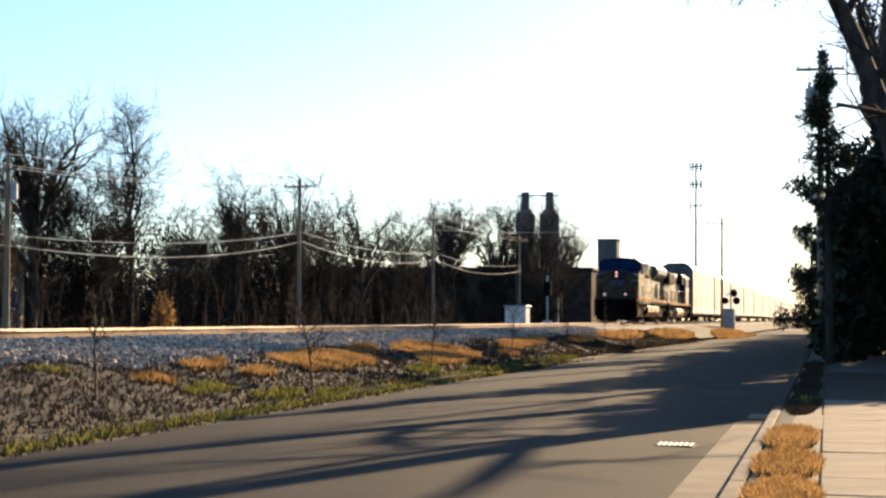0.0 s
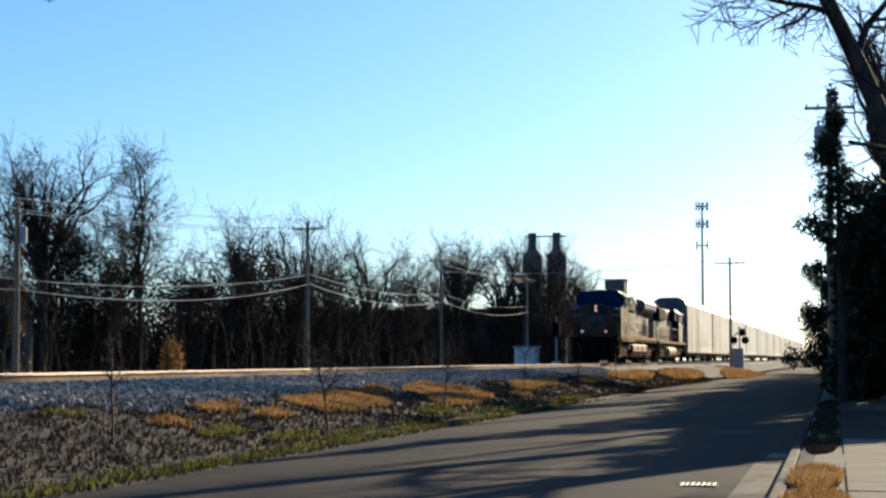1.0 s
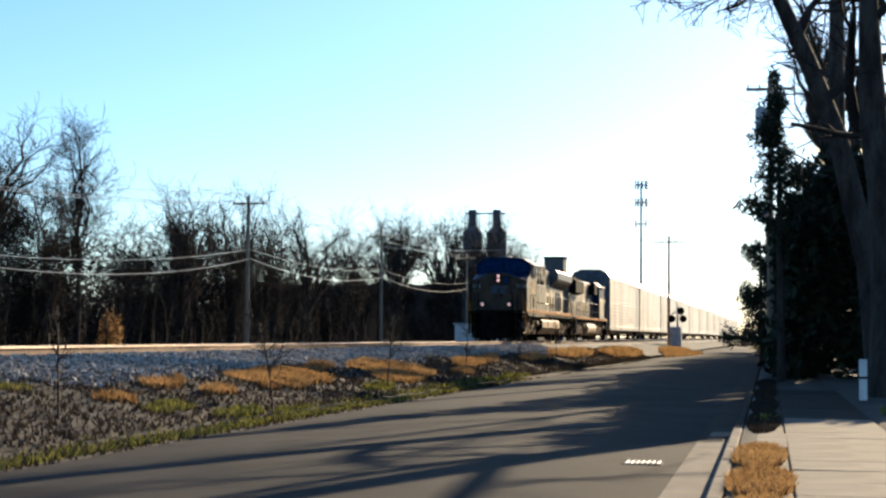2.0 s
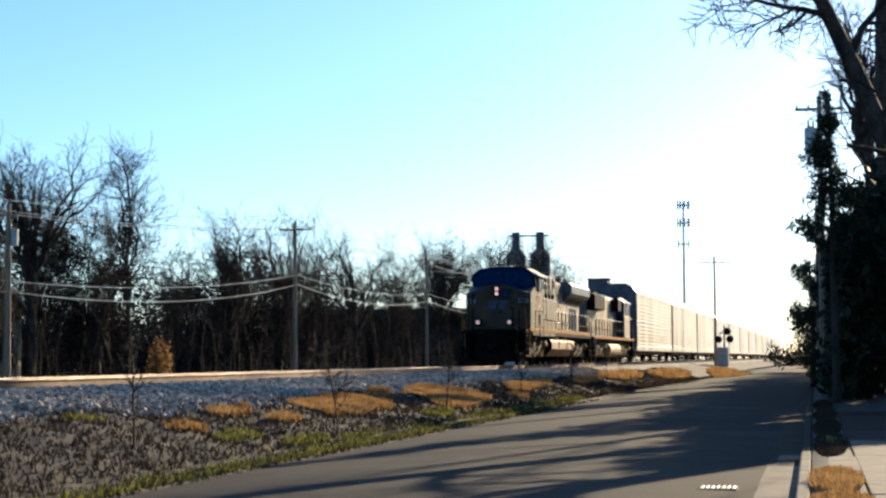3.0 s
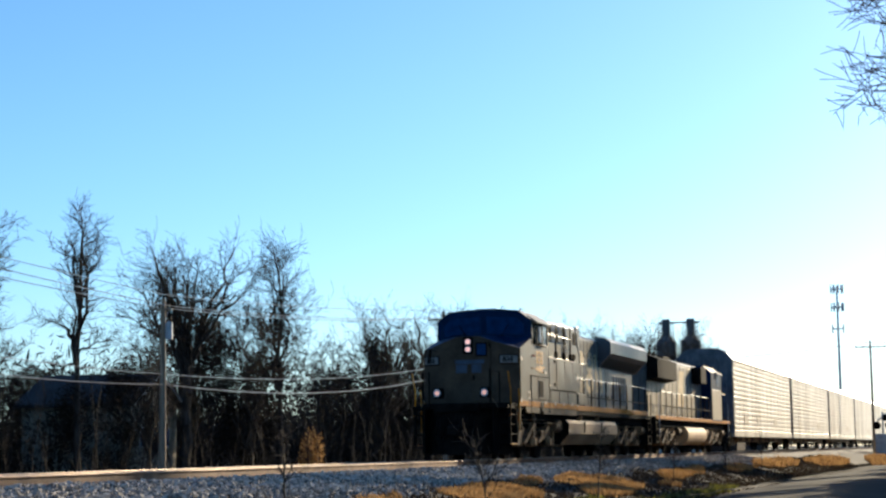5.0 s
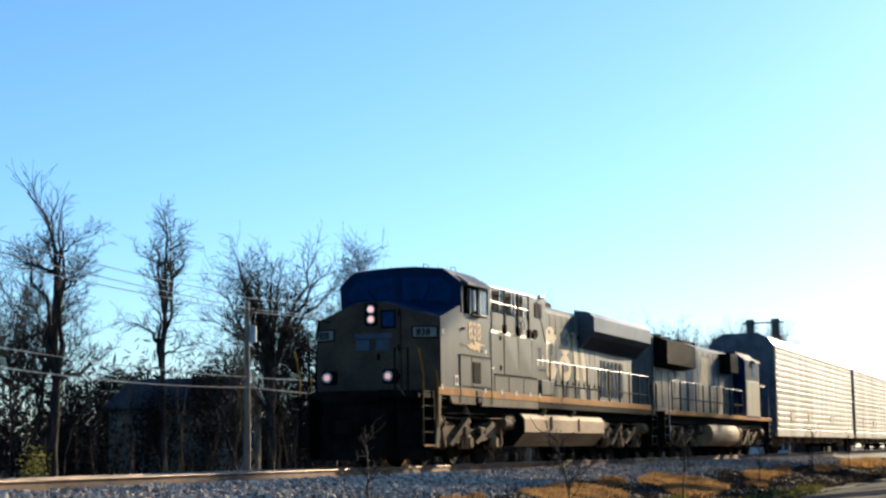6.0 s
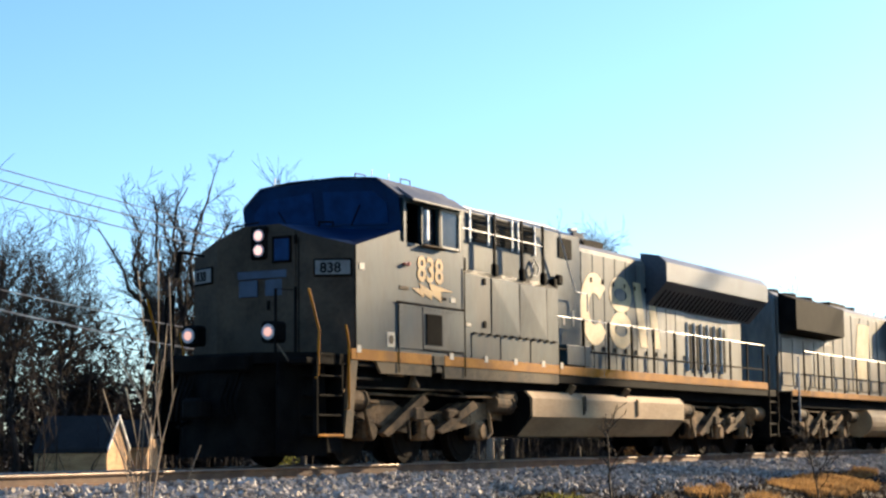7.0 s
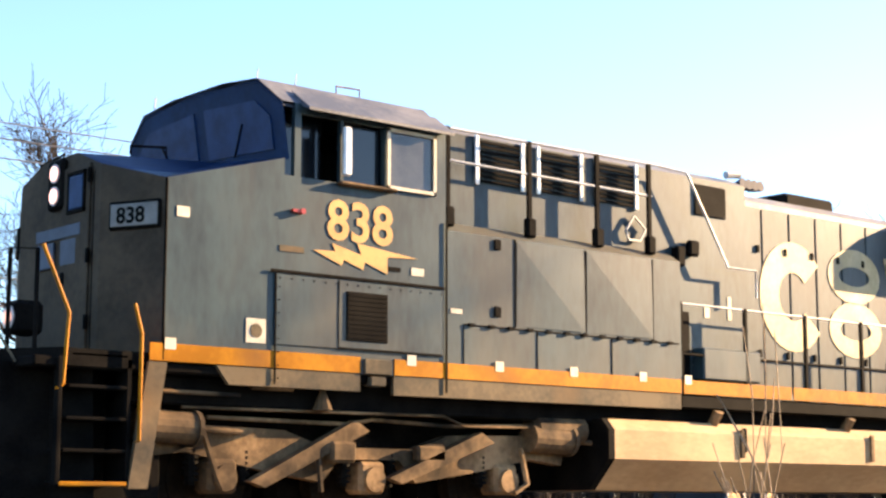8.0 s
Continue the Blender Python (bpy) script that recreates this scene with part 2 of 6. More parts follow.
# ---- mesh building ----
class Build:
    """Collects vertices and faces of one mesh."""

    def __init__(self):
        self.v, self.f = [], []

    def add(self, verts, faces):
        k = len(self.v)
        self.v += [tuple(p) for p in verts]
        self.f += [tuple(i + k for i in f) for f in faces]
        return self

    def box(self, x0, x1, y0, y1, z0, z1, b=0.0):
        if b <= 0:
            v = [(x, y, z) for x in (x0, x1) for y in (y0, y1) for z in (z0, z1)]
            return self.add(v, [(0, 1, 3, 2), (4, 6, 7, 5), (0, 4, 5, 1), (2, 3, 7, 6), (0, 2, 6, 4), (1, 5, 7, 3)])
        lo, hi = (x0, y0, z0), (x1, y1, z1)
        b = min(b, (x1 - x0) * 0.45, (y1 - y0) * 0.45, (z1 - z0) * 0.45)
        ids, verts = {}, []
        for sx in (0, 1):
            for sy in (0, 1):
                for sz in (0, 1):
                    for ax in range(3):
                        p = [(lo[i], hi[i])[(sx, sy, sz)[i]] for i in range(3)]
                        for i in range(3):
                            if i != ax:
                                p[i] += b if (sx, sy, sz)[i] == 0 else -b
                        ids[sx, sy, sz, ax] = len(verts)
                        verts.append(p)
        faces = []
        for ax in range(3):
            i, j = [a for a in range(3) if a != ax]
            for s in (0, 1):
                loop = []
                for a, c in ((0, 0), (1, 0), (1, 1), (0, 1)):
                    k = [0, 0, 0]
                    k[ax], k[i], k[j] = s, a, c
                    loop.append(ids[(*k, ax)])
                faces.append(tuple(loop))
            for a in (0, 1):
                for c in (0, 1):
                    k0, k1 = [0, 0, 0], [0, 0, 0]
                    k0[i] = k1[i] = a
                    k0[j] = k1[j] = c
                    k1[ax] = 1
                    faces.append((ids[(*k0, i)], ids[(*k1, i)], ids[(*k1, j)], ids[(*k0, j)]))
        for sx in (0, 1):
            for sy in (0, 1):
                for sz in (0, 1):
                    faces.append(tuple(ids[sx, sy, sz, a] for a in range(3)))
        return self.add(verts, faces)

    def cyl(self, p0, p1, r0, r1=None, n=10, cap=True):
        p0, p1 = Vector(p0), Vector(p1)
        r1 = r0 if r1 is None else r1
        d = (p1 - p0).normalized()
        a = d.cross(Vector((0, 0, 1)) if abs(d.z) < 0.9 else Vector((1, 0, 0))).normalized()
        c = d.cross(a)
        v = []
        for p, r in ((p0, r0), (p1, r1)):
            v += [p + (a * math.cos(k * 2 * math.pi / n) + c * math.sin(k * 2 * math.pi / n)) * r for k in range(n)]
        f = [(k, (k + 1) % n, n + (k + 1) % n, n + k) for k in range(n)]
        if cap:
            f += [tuple(range(n - 1, -1, -1)), tuple(range(n, 2 * n))]
        return self.add(v, f)

    def tube(self, pts, r, n=6):
        """One bent bar through all the points."""
        pts = [Vector(p) for p in pts]
        v = []
        for i, p in enumerate(pts):
            d = (pts[min(i + 1, len(pts) - 1)] - pts[max(i - 1, 0)]).normalized()
            ref = Vector((0, 1, 0)) if abs(d.y) < 0.85 else Vector((1, 0, 0))
            a = d.cross(ref).normalized()
            c = d.cross(a)
            v += [p + (a * math.cos(k * 2 * math.pi / n) + c * math.sin(k * 2 * math.pi / n)) * r for k in range(n)]
        f = [(i * n + k, i * n + (k + 1) % n, (i + 1) * n + (k + 1) % n, (i + 1) * n + k) for i in range(len(pts) - 1) for k in range(n)]
        f += [tuple(range(n - 1, -1, -1)), tuple(range((len(pts) - 1) * n, len(pts) * n))]
        return self.add(v, f)

    def prism(self, outline, axis, a, b):
        """A closed outline in the two other axes, drawn out along one axis from a to b."""
        n = len(outline)
        def put(p, w):
            q = list(p)
            q.insert(axis, w)
            return q
        v = [put(p, a) for p in outline] + [put(p, b) for p in outline]
        f = [(k, (k + 1) % n, n + (k + 1) % n, n + k) for k in range(n)] + [tuple(range(n - 1, -1, -1)), tuple(range(n, 2 * n))]
        return self.add(v, f)

    def mesh(self, name):
        used = sorted({i for f in self.f for i in f})
        if len(used) < len(self.v):
            index = {old: k for k, old in enumerate(used)}
            self.v = [self.v[i] for i in used]
            self.f = [tuple(index[i] for i in f) for f in self.f]
        me = bpy.data.meshes.new(name)
        me.from_pydata(self.v, [], self.f)
        bm = bmesh.new()
        bm.from_mesh(me)
        bmesh.ops.recalc_face_normals(bm, faces=bm.faces)
        bm.to_mesh(me)
        bm.free()
        return me


def part(name, shape, material, parent=None, label="", smooth=False, at=None):
    """One mesh object, under a thing or a part."""
    me = shape.mesh(name) if isinstance(shape, Build) else shape
    if not me.materials:
        me.materials.append(material)
    if smooth:
        me.polygons.foreach_set("use_smooth", [True] * len(me.polygons))
    ob = new(name, me)
    ob.parent = parent
    if at is not None:
        ob.matrix_basis = at
    if label:
        ob["label"] = label
    return ob


def thing(name, label, category, group="", kind="", at=None):
    ob = tagged(new(name), label, category, group, kind)
    if at is not None:
        ob.matrix_basis = at
    return ob


def raw_mesh(name, verts, faces, material, smooth=False):
    me = bpy.data.meshes.new(name)
    me.from_pydata(verts, [], faces)
    me.materials.append(material)
    if smooth:
        me.polygons.foreach_set("use_smooth", [True] * len(me.polygons))
    return me


def writing(text, size, material, parent, at, name="number", label=""):
    """Characters in the built-in font, turned into a thin mesh."""
    cu = bpy.data.curves.new(name, "FONT")
    cu.body, cu.size, cu.extrude, cu.resolution_u, cu.offset = text, size, 0.004, 3, size * 0.02
    tmp = bpy.data.objects.new(name, cu)
    scene.collection.objects.link(tmp)
    me = bpy.data.meshes.new_from_object(tmp.evaluated_get(bpy.context.evaluated_depsgraph_get()))
    bpy.data.objects.remove(tmp)
    me.materials.clear()
    me.materials.append(material)
    ob = new(name, me)
    ob.parent = parent
    ob.matrix_basis = at
    if label:
        ob["label"] = label
    return ob


def facing_road(u, y, z, tilt=0):
    """A pose for things that face the road: local x along the track, local y up."""
    return pose(u, y, z, 90 + tilt, 0, 0)


# ---- ground, road, kerb, pavement ----
def drift(x):
    """How far the street bends towards the track."""
    return 0.0095 * x if x > 0 else 0.0


EMBANK = [(-2000, 0.3), (-60, 0.2), (-3.4, 0.17), (-2.05, 0.15), (-2.0, 0.06), (-0.45, 0.06), (-0.4, 0.14), (0.2, 0.14), (0.22, -0.08), (8.25, -0.08), (8.4, 0.01), (9.0, 0.14), (9.5, 0.29), (10.0, 0.43), (10.6, 0.58), (11.2, 0.72), (11.8, 0.84), (12.2, 0.9), (12.7, 0.95), (13.3, 0.97), (15.2, 0.97), (17.2, 0.95), (18.2, 0.8), (19, 0.6), (22, 0.45), (30, 0.3), (60, 0.3), (120, 0.4), (400, 0.5), (2500, 0.5)]


def height(y):
    return float(np.interp(y, [p[0] for p in EMBANK], [p[1] for p in EMBANK]))


def slope_noise(x, y):
    w = max(0.0, min(1.0, (y - 8.5) / 1.5)) * max(0.0, min(1.0, (13.0 - y) / 1.0))
    lumps = 0.13 * noise.noise((x * 0.35, y * 0.6, 0)) + 0.09 * noise.noise((x * 0.9, y * 1.1, 3)) + 0.05 * noise.noise((x * 2.2, y * 2.0, 6))
    return w * lumps


def make_ground():
    xs = [-600, -200, -80, -40] + [-20 + 1.5 * i for i in range(18)] + [7 + 0.3 * i for i in range(210)] + [70 + 1.0 * i for i in range(32)] + [102 + 4 * i for i in range(60)] + [360, 420, 500, 700, 1000, 1600, 3000]
    ys = [p[0] for p in EMBANK]
    ys = sorted(ys + [8.7, 8.85, 9.25, 9.75] + [10.2 + 0.2 * i for i in range(14) if abs(10.2 + 0.2 * i - 10.6) > 0.01 and abs(10.2 + 0.2 * i - 11.2) > 0.01 and abs(10.2 + 0.2 * i - 11.8) > 0.01 and abs(10.2 + 0.2 * i - 12.2) > 0.01])
    verts = []
    for x in xs:
        for y in ys:
            d = drift(min(x, 240)) if -3 < y < 9.1 else 0.0
            verts.append((x, y + d, height(y) + slope_noise(x, y)))
    n = len(ys)
    faces = [(i * n + j, (i + 1) * n + j, (i + 1) * n + j + 1, i * n + j + 1) for i in range(len(xs) - 1) for j in range(n - 1)]
    tagged(new("ground", raw_mesh("ground", verts, faces, SOIL, True)), "brown winter ground with thin grass and soil", "ground", kind="structure")


def strip(name, y0, y1, z, thick, material, label, category, x0=-20, x1=240, step=2.0, crown=0.0):
    """A long slab that follows the street."""
    k = 7 if crown else 2
    xs = np.arange(x0, x1 + 0.1, step)
    verts, faces = [], []
    for x in xs:
        for j in range(k):
            y = y0 + (y1 - y0) * j / (k - 1)
            verts.append((x, y + drift(x), z + crown * (1 - (2 * j / (k - 1) - 1) ** 2)))
        verts.append((x, y1 + drift(x), z - thick))
        verts.append((x, y0 + drift(x), z - thick))
    n = k + 2
    for i in range(len(xs) - 1):
        for j in range(n):
            faces.append((i * n + j, (i + 1) * n + j, (i + 1) * n + (j + 1) % n, i * n + (j + 1) % n))
    faces += [tuple(range(n)), tuple((len(xs) - 1) * n + j for j in range(n))]
    return tagged(new(name, raw_mesh(name, verts, faces, material)), label, category, kind="structure")


def make_street():
    strip("road", 0.88, 8.3, 0.0, 0.07, ASPHALT, "worn grey asphalt street with patches and cracks", "road", crown=0.05)
    strip("gutter", 0.38, 0.876, 0.006, 0.07, CONCRETE, "pale concrete gutter along the kerb", "gutter", x1=26)
    # from here the gutter's shade is put into its colour
    strip("gutter", 0.38, 0.876, 0.006, 0.07, SHADEPATH, "gutter beyond the trees, darkened in colour for their shade", "gutter", x0=26.01)
    kerb = thing("kerb", "weathered concrete kerb between gutter and verge", "kerb", kind="structure")
    for i in range(40):
        x = 2 + i * 2.44
        b = Build().box(-1.21, 1.21, -0.075, 0.075, -0.1, 0.15, 0.02)
        # stones past 27 m take the colour darkened for shade
        part("kerb_stone", b, CONCRETE if x < 27 else SHADEPATH, kerb, at=pose(x, 0.3 + drift(x), 0.0, 0, 0, 0.54))
    pavement = thing("pavement", "pale concrete footpath in square slabs", "pavement", kind="structure")
    for i in range(28):
        x = 6 + i * 1.52
        b = Build().box(-0.752, 0.752, -0.77, 0.77, -0.1, 0.0, 0.012)
        # slabs past 30.5 m have the shade in their colour
        part("slab", b, CONCRETE if x < 30.5 else SHADEPATH, pavement, at=pose(x, -1.2 + drift(x), 0.152 + random.uniform(-0.004, 0.004), random.uniform(-0.3, 0.3), random.uniform(-0.3, 0.3), 0.54))
    # a concrete apron that crosses the verge to the kerb
    apron = Build().box(22.9, 26.2, -0.43, 0.22, 0.05, 0.146, 0.01)
    tagged(part("verge_apron", apron, CONCRETE), "short concrete apron across the verge", "apron", kind="structure")


make_ground()
make_street()


# ---- track ----
def make_track():
    track = thing("railway_track", "single railway track with rusty rails on ballast", "railway track", kind="structure")
    prof = [(-3.3, 0.84 - RAIL_Z), (-2.1, -0.24), (-1.75, -0.2), (1.75, -0.2), (2.0, -0.24), (3.3, 0.5 - RAIL_Z)]
    b = Build().prism([(TRACK_Y + p[0], RAIL_Z + p[1]) for p in prof], 0, -60, 900)
    part("ballast_bed", b, GRAVEL, track)
    for side in (-1, 1):
        yc = TRACK_Y + side * 0.7525
        foot = [(-0.075, -0.17), (0.075, -0.17), (0.075, -0.155), (0.012, -0.135), (0.01, -0.045), (0.034, -0.035), (0.034, -0.012), (-0.034, -0.012), (-0.034, -0.035), (-0.01, -0.045), (-0.012, -0.135), (-0.075, -0.155)]
        rail = part("rail", Build().prism([(yc + p[0], RAIL_Z + p[1]) for p in foot], 0, -60, 900), RAIL_STEEL, track)
        head = [(-0.034, -0.012), (0.034, -0.012), (0.032, -0.004), (0.02, 0.0), (-0.02, 0.0), (-0.032, -0.004)]
        part("rail_head", Build().prism([(yc + p[0], RAIL_Z + p[1]) for p in head], 0, -60, 900), RAIL_HEAD, rail, "bright polished running surface")
    tie = Build().box(-0.115, 0.115, -1.3, 1.3, -0.18, 0.0, 0.012).mesh("tie")
    tie.materials.append(TIE)
    for i in range(290):
        x = -4 + i * 0.5
        part("tie", tie, TIE, track, at=pose(x, TRACK_Y + random.uniform(-0.03, 0.03), RAIL_Z - 0.165, 0, 0, random.uniform(-1, 1)))
    far = Build()
    for i in range(560):
        x = 141 + i * 0.5
        far.box(x - 0.115, x + 0.115, TRACK_Y - 1.3, TRACK_Y + 1.3, RAIL_Z - 0.34, RAIL_Z - 0.165)
    tagged(part("far_ties", far, TIE, track), kind="stuff")


def stones(name, label, count, place, size):
    """Many small broken stones in one mesh."""
    base = np.array([(1, 0, 0), (-1, 0, 0), (0, 1, 0), (0, -1, 0), (0, 0, 1), (0, 0, -1)], float)
    tri = np.array([(0, 2, 4), (2, 1, 4), (1, 3, 4), (3, 0, 4), (2, 0, 5), (1, 2, 5), (3, 1, 5), (0, 3, 5)])
    rng = np.random.default_rng(5)
    v = base[None] * rng.uniform(0.45, 1.25, (count, 6, 1)) + rng.uniform(-0.25, 0.25, (count, 6, 3))
    q = rng.normal(size=(count, 4))
    q /= np.linalg.norm(q, axis=1, keepdims=True)
    w, x, y, z = q.T
    m = np.stack([1 - 2 * (y * y + z * z), 2 * (x * y - z * w), 2 * (x * z + y * w), 2 * (x * y + z * w), 1 - 2 * (x * x + z * z), 2 * (y * z - x * w), 2 * (x * z - y * w), 2 * (y * z + x * w), 1 - 2 * (x * x + y * y)], 1).reshape(-1, 3, 3)
    v = np.einsum("nij,nkj->nki", m, v) * rng.uniform(size[0], size[1], (count, 1, 1)) + place(rng, count)[:, None]
    f = tri[None] + 6 * np.arange(count)[:, None, None]
    me = raw_mesh(name, v.reshape(-1, 3).tolist(), f.reshape(-1, 3).tolist(), STONE)
    return tagged(new(name, me), label, "ballast", kind="stuff")


def ballast_place(rng, n):
    """Stones on the shoulder, and spilled down the bank to an uneven edge."""
    x = 7 + 85 * rng.random(n) ** 1.3
    foot = 11.35 + 0.3 * np.sin(x * 0.37) + 0.2 * np.sin(x * 1.13 + 1)
    y = 13.95 - (13.95 - foot) * rng.random(n) ** 0.75 + rng.normal(0, 0.12, n)
    bank = np.array([height(b) + slope_noise(a, b) for a, b in zip(x, y)])
    bed = np.interp(y, [11.9, TRACK_Y - 2.1, TRACK_Y - 1.75, 16], [0.83, RAIL_Z - 0.23, RAIL_Z - 0.19, RAIL_Z - 0.19])
    z = np.where(y > 11.95, np.maximum(bed, bank), bank)
    return np.stack([x, y, z + rng.uniform(-0.01, 0.035, n)], 1)


def crib_place(rng, n):
    x = 5 + 45 * rng.random(n)
    return np.stack([x, TRACK_Y + rng.uniform(-1.4, 1.6, n), RAIL_Z - 0.19 + rng.uniform(-0.03, 0.02, n)], 1)


make_track()
stones("ballast_stones", "grey crushed stone ballast on the track shoulder", 48000, ballast_place, (0.03, 0.075))
stones("crib_stones", "grey crushed stone ballast between the ties", 5000, crib_place, (0.025, 0.05))


# ---- train ----
def wheelset(parent, u, r=0.53):
    axle = Build().cyl((0, -0.9, 0), (0, 0.9, 0), 0.09, n=10)
    ob = part("wheelset", axle, BLACKSTEEL, parent, "dark steel axle with two wheels", at=pose(u, 0, r))
    for s in (-1, 1):
        w = Build().cyl((0, s * 0.69, 0), (0, s * 0.81, 0), r, n=28).cyl((0, s * 0.66, 0), (0, s * 0.69, 0), r + 0.025, n=28)
        w.cyl((0, s * 0.81, 0), (0, s * 0.825, 0), r * 0.78, n=24)
        wheel = part("wheel", w, WHEELSTEEL, ob)
        hub = Build().cyl((0, s * 0.82, 0), (0, s * 0.9, 0), 0.16, n=14)
        for k in range(6):
            a = k * math.pi / 3
            hub.cyl((0.11 * math.cos(a), s * 0.9, 0.11 * math.sin(a)), (0.11 * math.cos(a), s * 0.93, 0.11 * math.sin(a)), 0.022, n=6)
        part("hub", hub, WHEELSTEEL, ob)
    return ob


def engine_truck(parent, axles, flip=1):
    """A three-axle truck: cast side frames with pockets, journal boxes, springs, cylinders and brake rods."""
    c, n = axles[1], "truck_frame"
    # black core and widened motors fill the gaps where shade falls
    part("truck_bolster", Build().box(axles[0] - 0.8, axles[2] + 0.8, -0.6, 0.6, 0.62, 1.2, 0.05), BLACKSTEEL, parent)
    for a in axles:
        part("traction_motor", Build().box(a - 0.85, a + 0.85, -0.55, 0.55, 0.22, 0.61, 0.1), BLACKSTEEL, parent)
    for s in (-1, 1):
        y0, y1 = sorted((s * 1.0, s * 1.16))
        b = Build()
        out = [(axles[0] - 0.95, 0.95), (axles[0] - 0.5, 1.05), (c - 1.1, 1.02), (c - 0.6, 0.86), (c + 0.6, 0.86), (c + 1.1, 1.02), (axles[2] + 0.5, 1.05), (axles[2] + 0.95, 0.95),
               (axles[2] + 0.9, 0.72), (axles[2] + 0.42, 0.78), (axles[2] - 0.45, 0.62), (c + 0.62, 0.5), (c + 0.4, 0.74), (c - 0.4, 0.74), (c - 0.62, 0.5), (axles[0] + 0.45, 0.62), (axles[0] - 0.42, 0.78), (axles[0] - 0.9, 0.72)]
        b.prism([(p[0], p[1]) for p in out], 1, y0, y1)
        frame_part = part(n, b, DUSTY, parent, "dust-covered cast steel truck frame")
        # sloping equaliser arms and braces
        arms = Build()
        for a0, a1 in (((axles[0] + 0.35, 0.5), (c - 0.2, 1.08)), ((c + 0.25, 0.55), (axles[2] - 0.35, 1.0))):
            d = 0.09
            arms.prism([(a0[0] - d, a0[1]), (a0[0] + d, a0[1] - 0.06), (a1[0] + d, a1[1] - 0.05), (a1[0] - d, a1[1] + 0.06)], 1, *sorted((s * 1.17, s * 1.3)))
        part("equaliser", arms, DUSTY, frame_part)
        for a in axles:
            j = Build().box(a - 0.17, a + 0.17, *sorted((s * 0.93, s * 1.22)), 0.38, 0.72, 0.04)
            j.cyl((a, s * 1.2, 0.53), (a, s * 1.27, 0.53), 0.13, n=14)
            part("journal_box", j, DUSTY, frame_part)
            for dx in (-0.3, 0.3):
                sp = Build().cyl((a + dx, s * 1.08, 0.46), (a + dx, s * 1.08, 0.84), 0.05, n=8)
                for k in range(6):
                    z = 0.5 + 0.055 * k
                    sp.cyl((a + dx, s * 1.08, z), (a + dx, s * 1.08, z + 0.03), 0.085, n=10)
                part("coil_spring", sp, BLACKSTEEL, frame_part)
        for k, a in enumerate((axles[0] - 0.75, axles[2] + 0.55)):
            cy = Build().cyl((a - 0.25, s * 1.25, 1.02), (a + 0.35, s * 1.25, 1.0), 0.16, n=16)
            cy.cyl((a + 0.35, s * 1.25, 1.0), (a + 0.4, s * 1.25, 1.0), 0.18, n=16)
            cy.cyl((a + 0.4, s * 1.25, 1.0), (a + 0.95, s * 1.25, 0.98), 0.03, n=8)
            part("brake_cylinder", cy, DUSTY, frame_part, "dusty brake cylinder")
        rods = Build()
        rods.tube([(axles[0] - 0.3, s * 1.28, 1.0), (axles[0] - 0.12, s * 1.28, 0.55), (axles[0] - 0.05, s * 1.28, 0.42)], 0.035)
        rods.tube([(c - 0.75, s * 1.26, 0.85), (c - 0.7, s * 1.26, 0.4)], 0.03)
        rods.tube([(axles[2] + 0.15, s * 1.28, 0.9), (axles[2] + 0.25, s * 1.28, 0.5), (axles[2] + 0.05, s * 1.28, 0.4)], 0.035)
        rods.tube([(axles[0] - 0.2, s * 1.2, 1.12), (c - 0.3, s * 1.2, 1.1), (c, s * 1.2, 1.16), (c + 1.0, s * 1.2, 1.12), (axles[2] + 0.4, s * 1.2, 1.16)], 0.022)
        rods.box(c - 0.62, c - 0.3, *sorted((s * 1.17, s * 1.34)), 0.7, 0.92, 0.03)
        rods.box(c + 0.55, c + 0.95, *sorted((s * 1.17, s * 1.3)), 0.72, 0.9, 0.03)
        part("brake_rigging", rods, DUSTY, frame_part)
    return [wheelset(parent, a) for a in axles]


def coupler(parent, u, s):
    b = Build().box(min(u, u + s * 0.5), max(u, u + s * 0.5), -0.09, 0.09, 0.78, 0.95, 0.03)
    b.box(min(u + s * 0.42, u + s * 0.75), max(u + s * 0.42, u + s * 0.75), -0.2, 0.14, 0.7, 1.02, 0.05)
    part("coupler", b, BLACKSTEEL, parent)
    part("air_hose", Build().tube([(u, 0.35, 0.95), (u + s * 0.25, 0.36, 0.7), (u + s * 0.6, 0.3, 0.6)], 0.03), BLACKSTEEL, parent)
    part("air_hose", Build().tube([(u, -0.45, 1.1), (u + s * 0.25, -0.46, 0.8), (u + s * 0.5, -0.4, 0.72)], 0.025), BLACKSTEEL, parent)


def handrail(parent, u0, u1, y, z0, z1, gap, mid=True):
    b = Build().tube([(u0, y, z1), (u1, y, z1)], 0.013, 8)
    if mid:
        part("middle_rail", Build().tube([(u0, y, (z0 + z1) / 2 - 0.06), (u1, y, (z0 + z1) / 2 - 0.06)], 0.018), BLACKSTEEL, parent)
    part("handrail", b, GALV, parent, "worn steel handrail along the walkway")
    u = u0
    post = Build().box(-0.03, 0.03, -0.02, 0.02, z0, z1 + 0.02, 0.006).mesh("handrail_post")
    while u <= u1 + 0.01:
        part("handrail_post", post, BLACKSTEEL, parent, at=pose(u, y, 0))
        u += gap


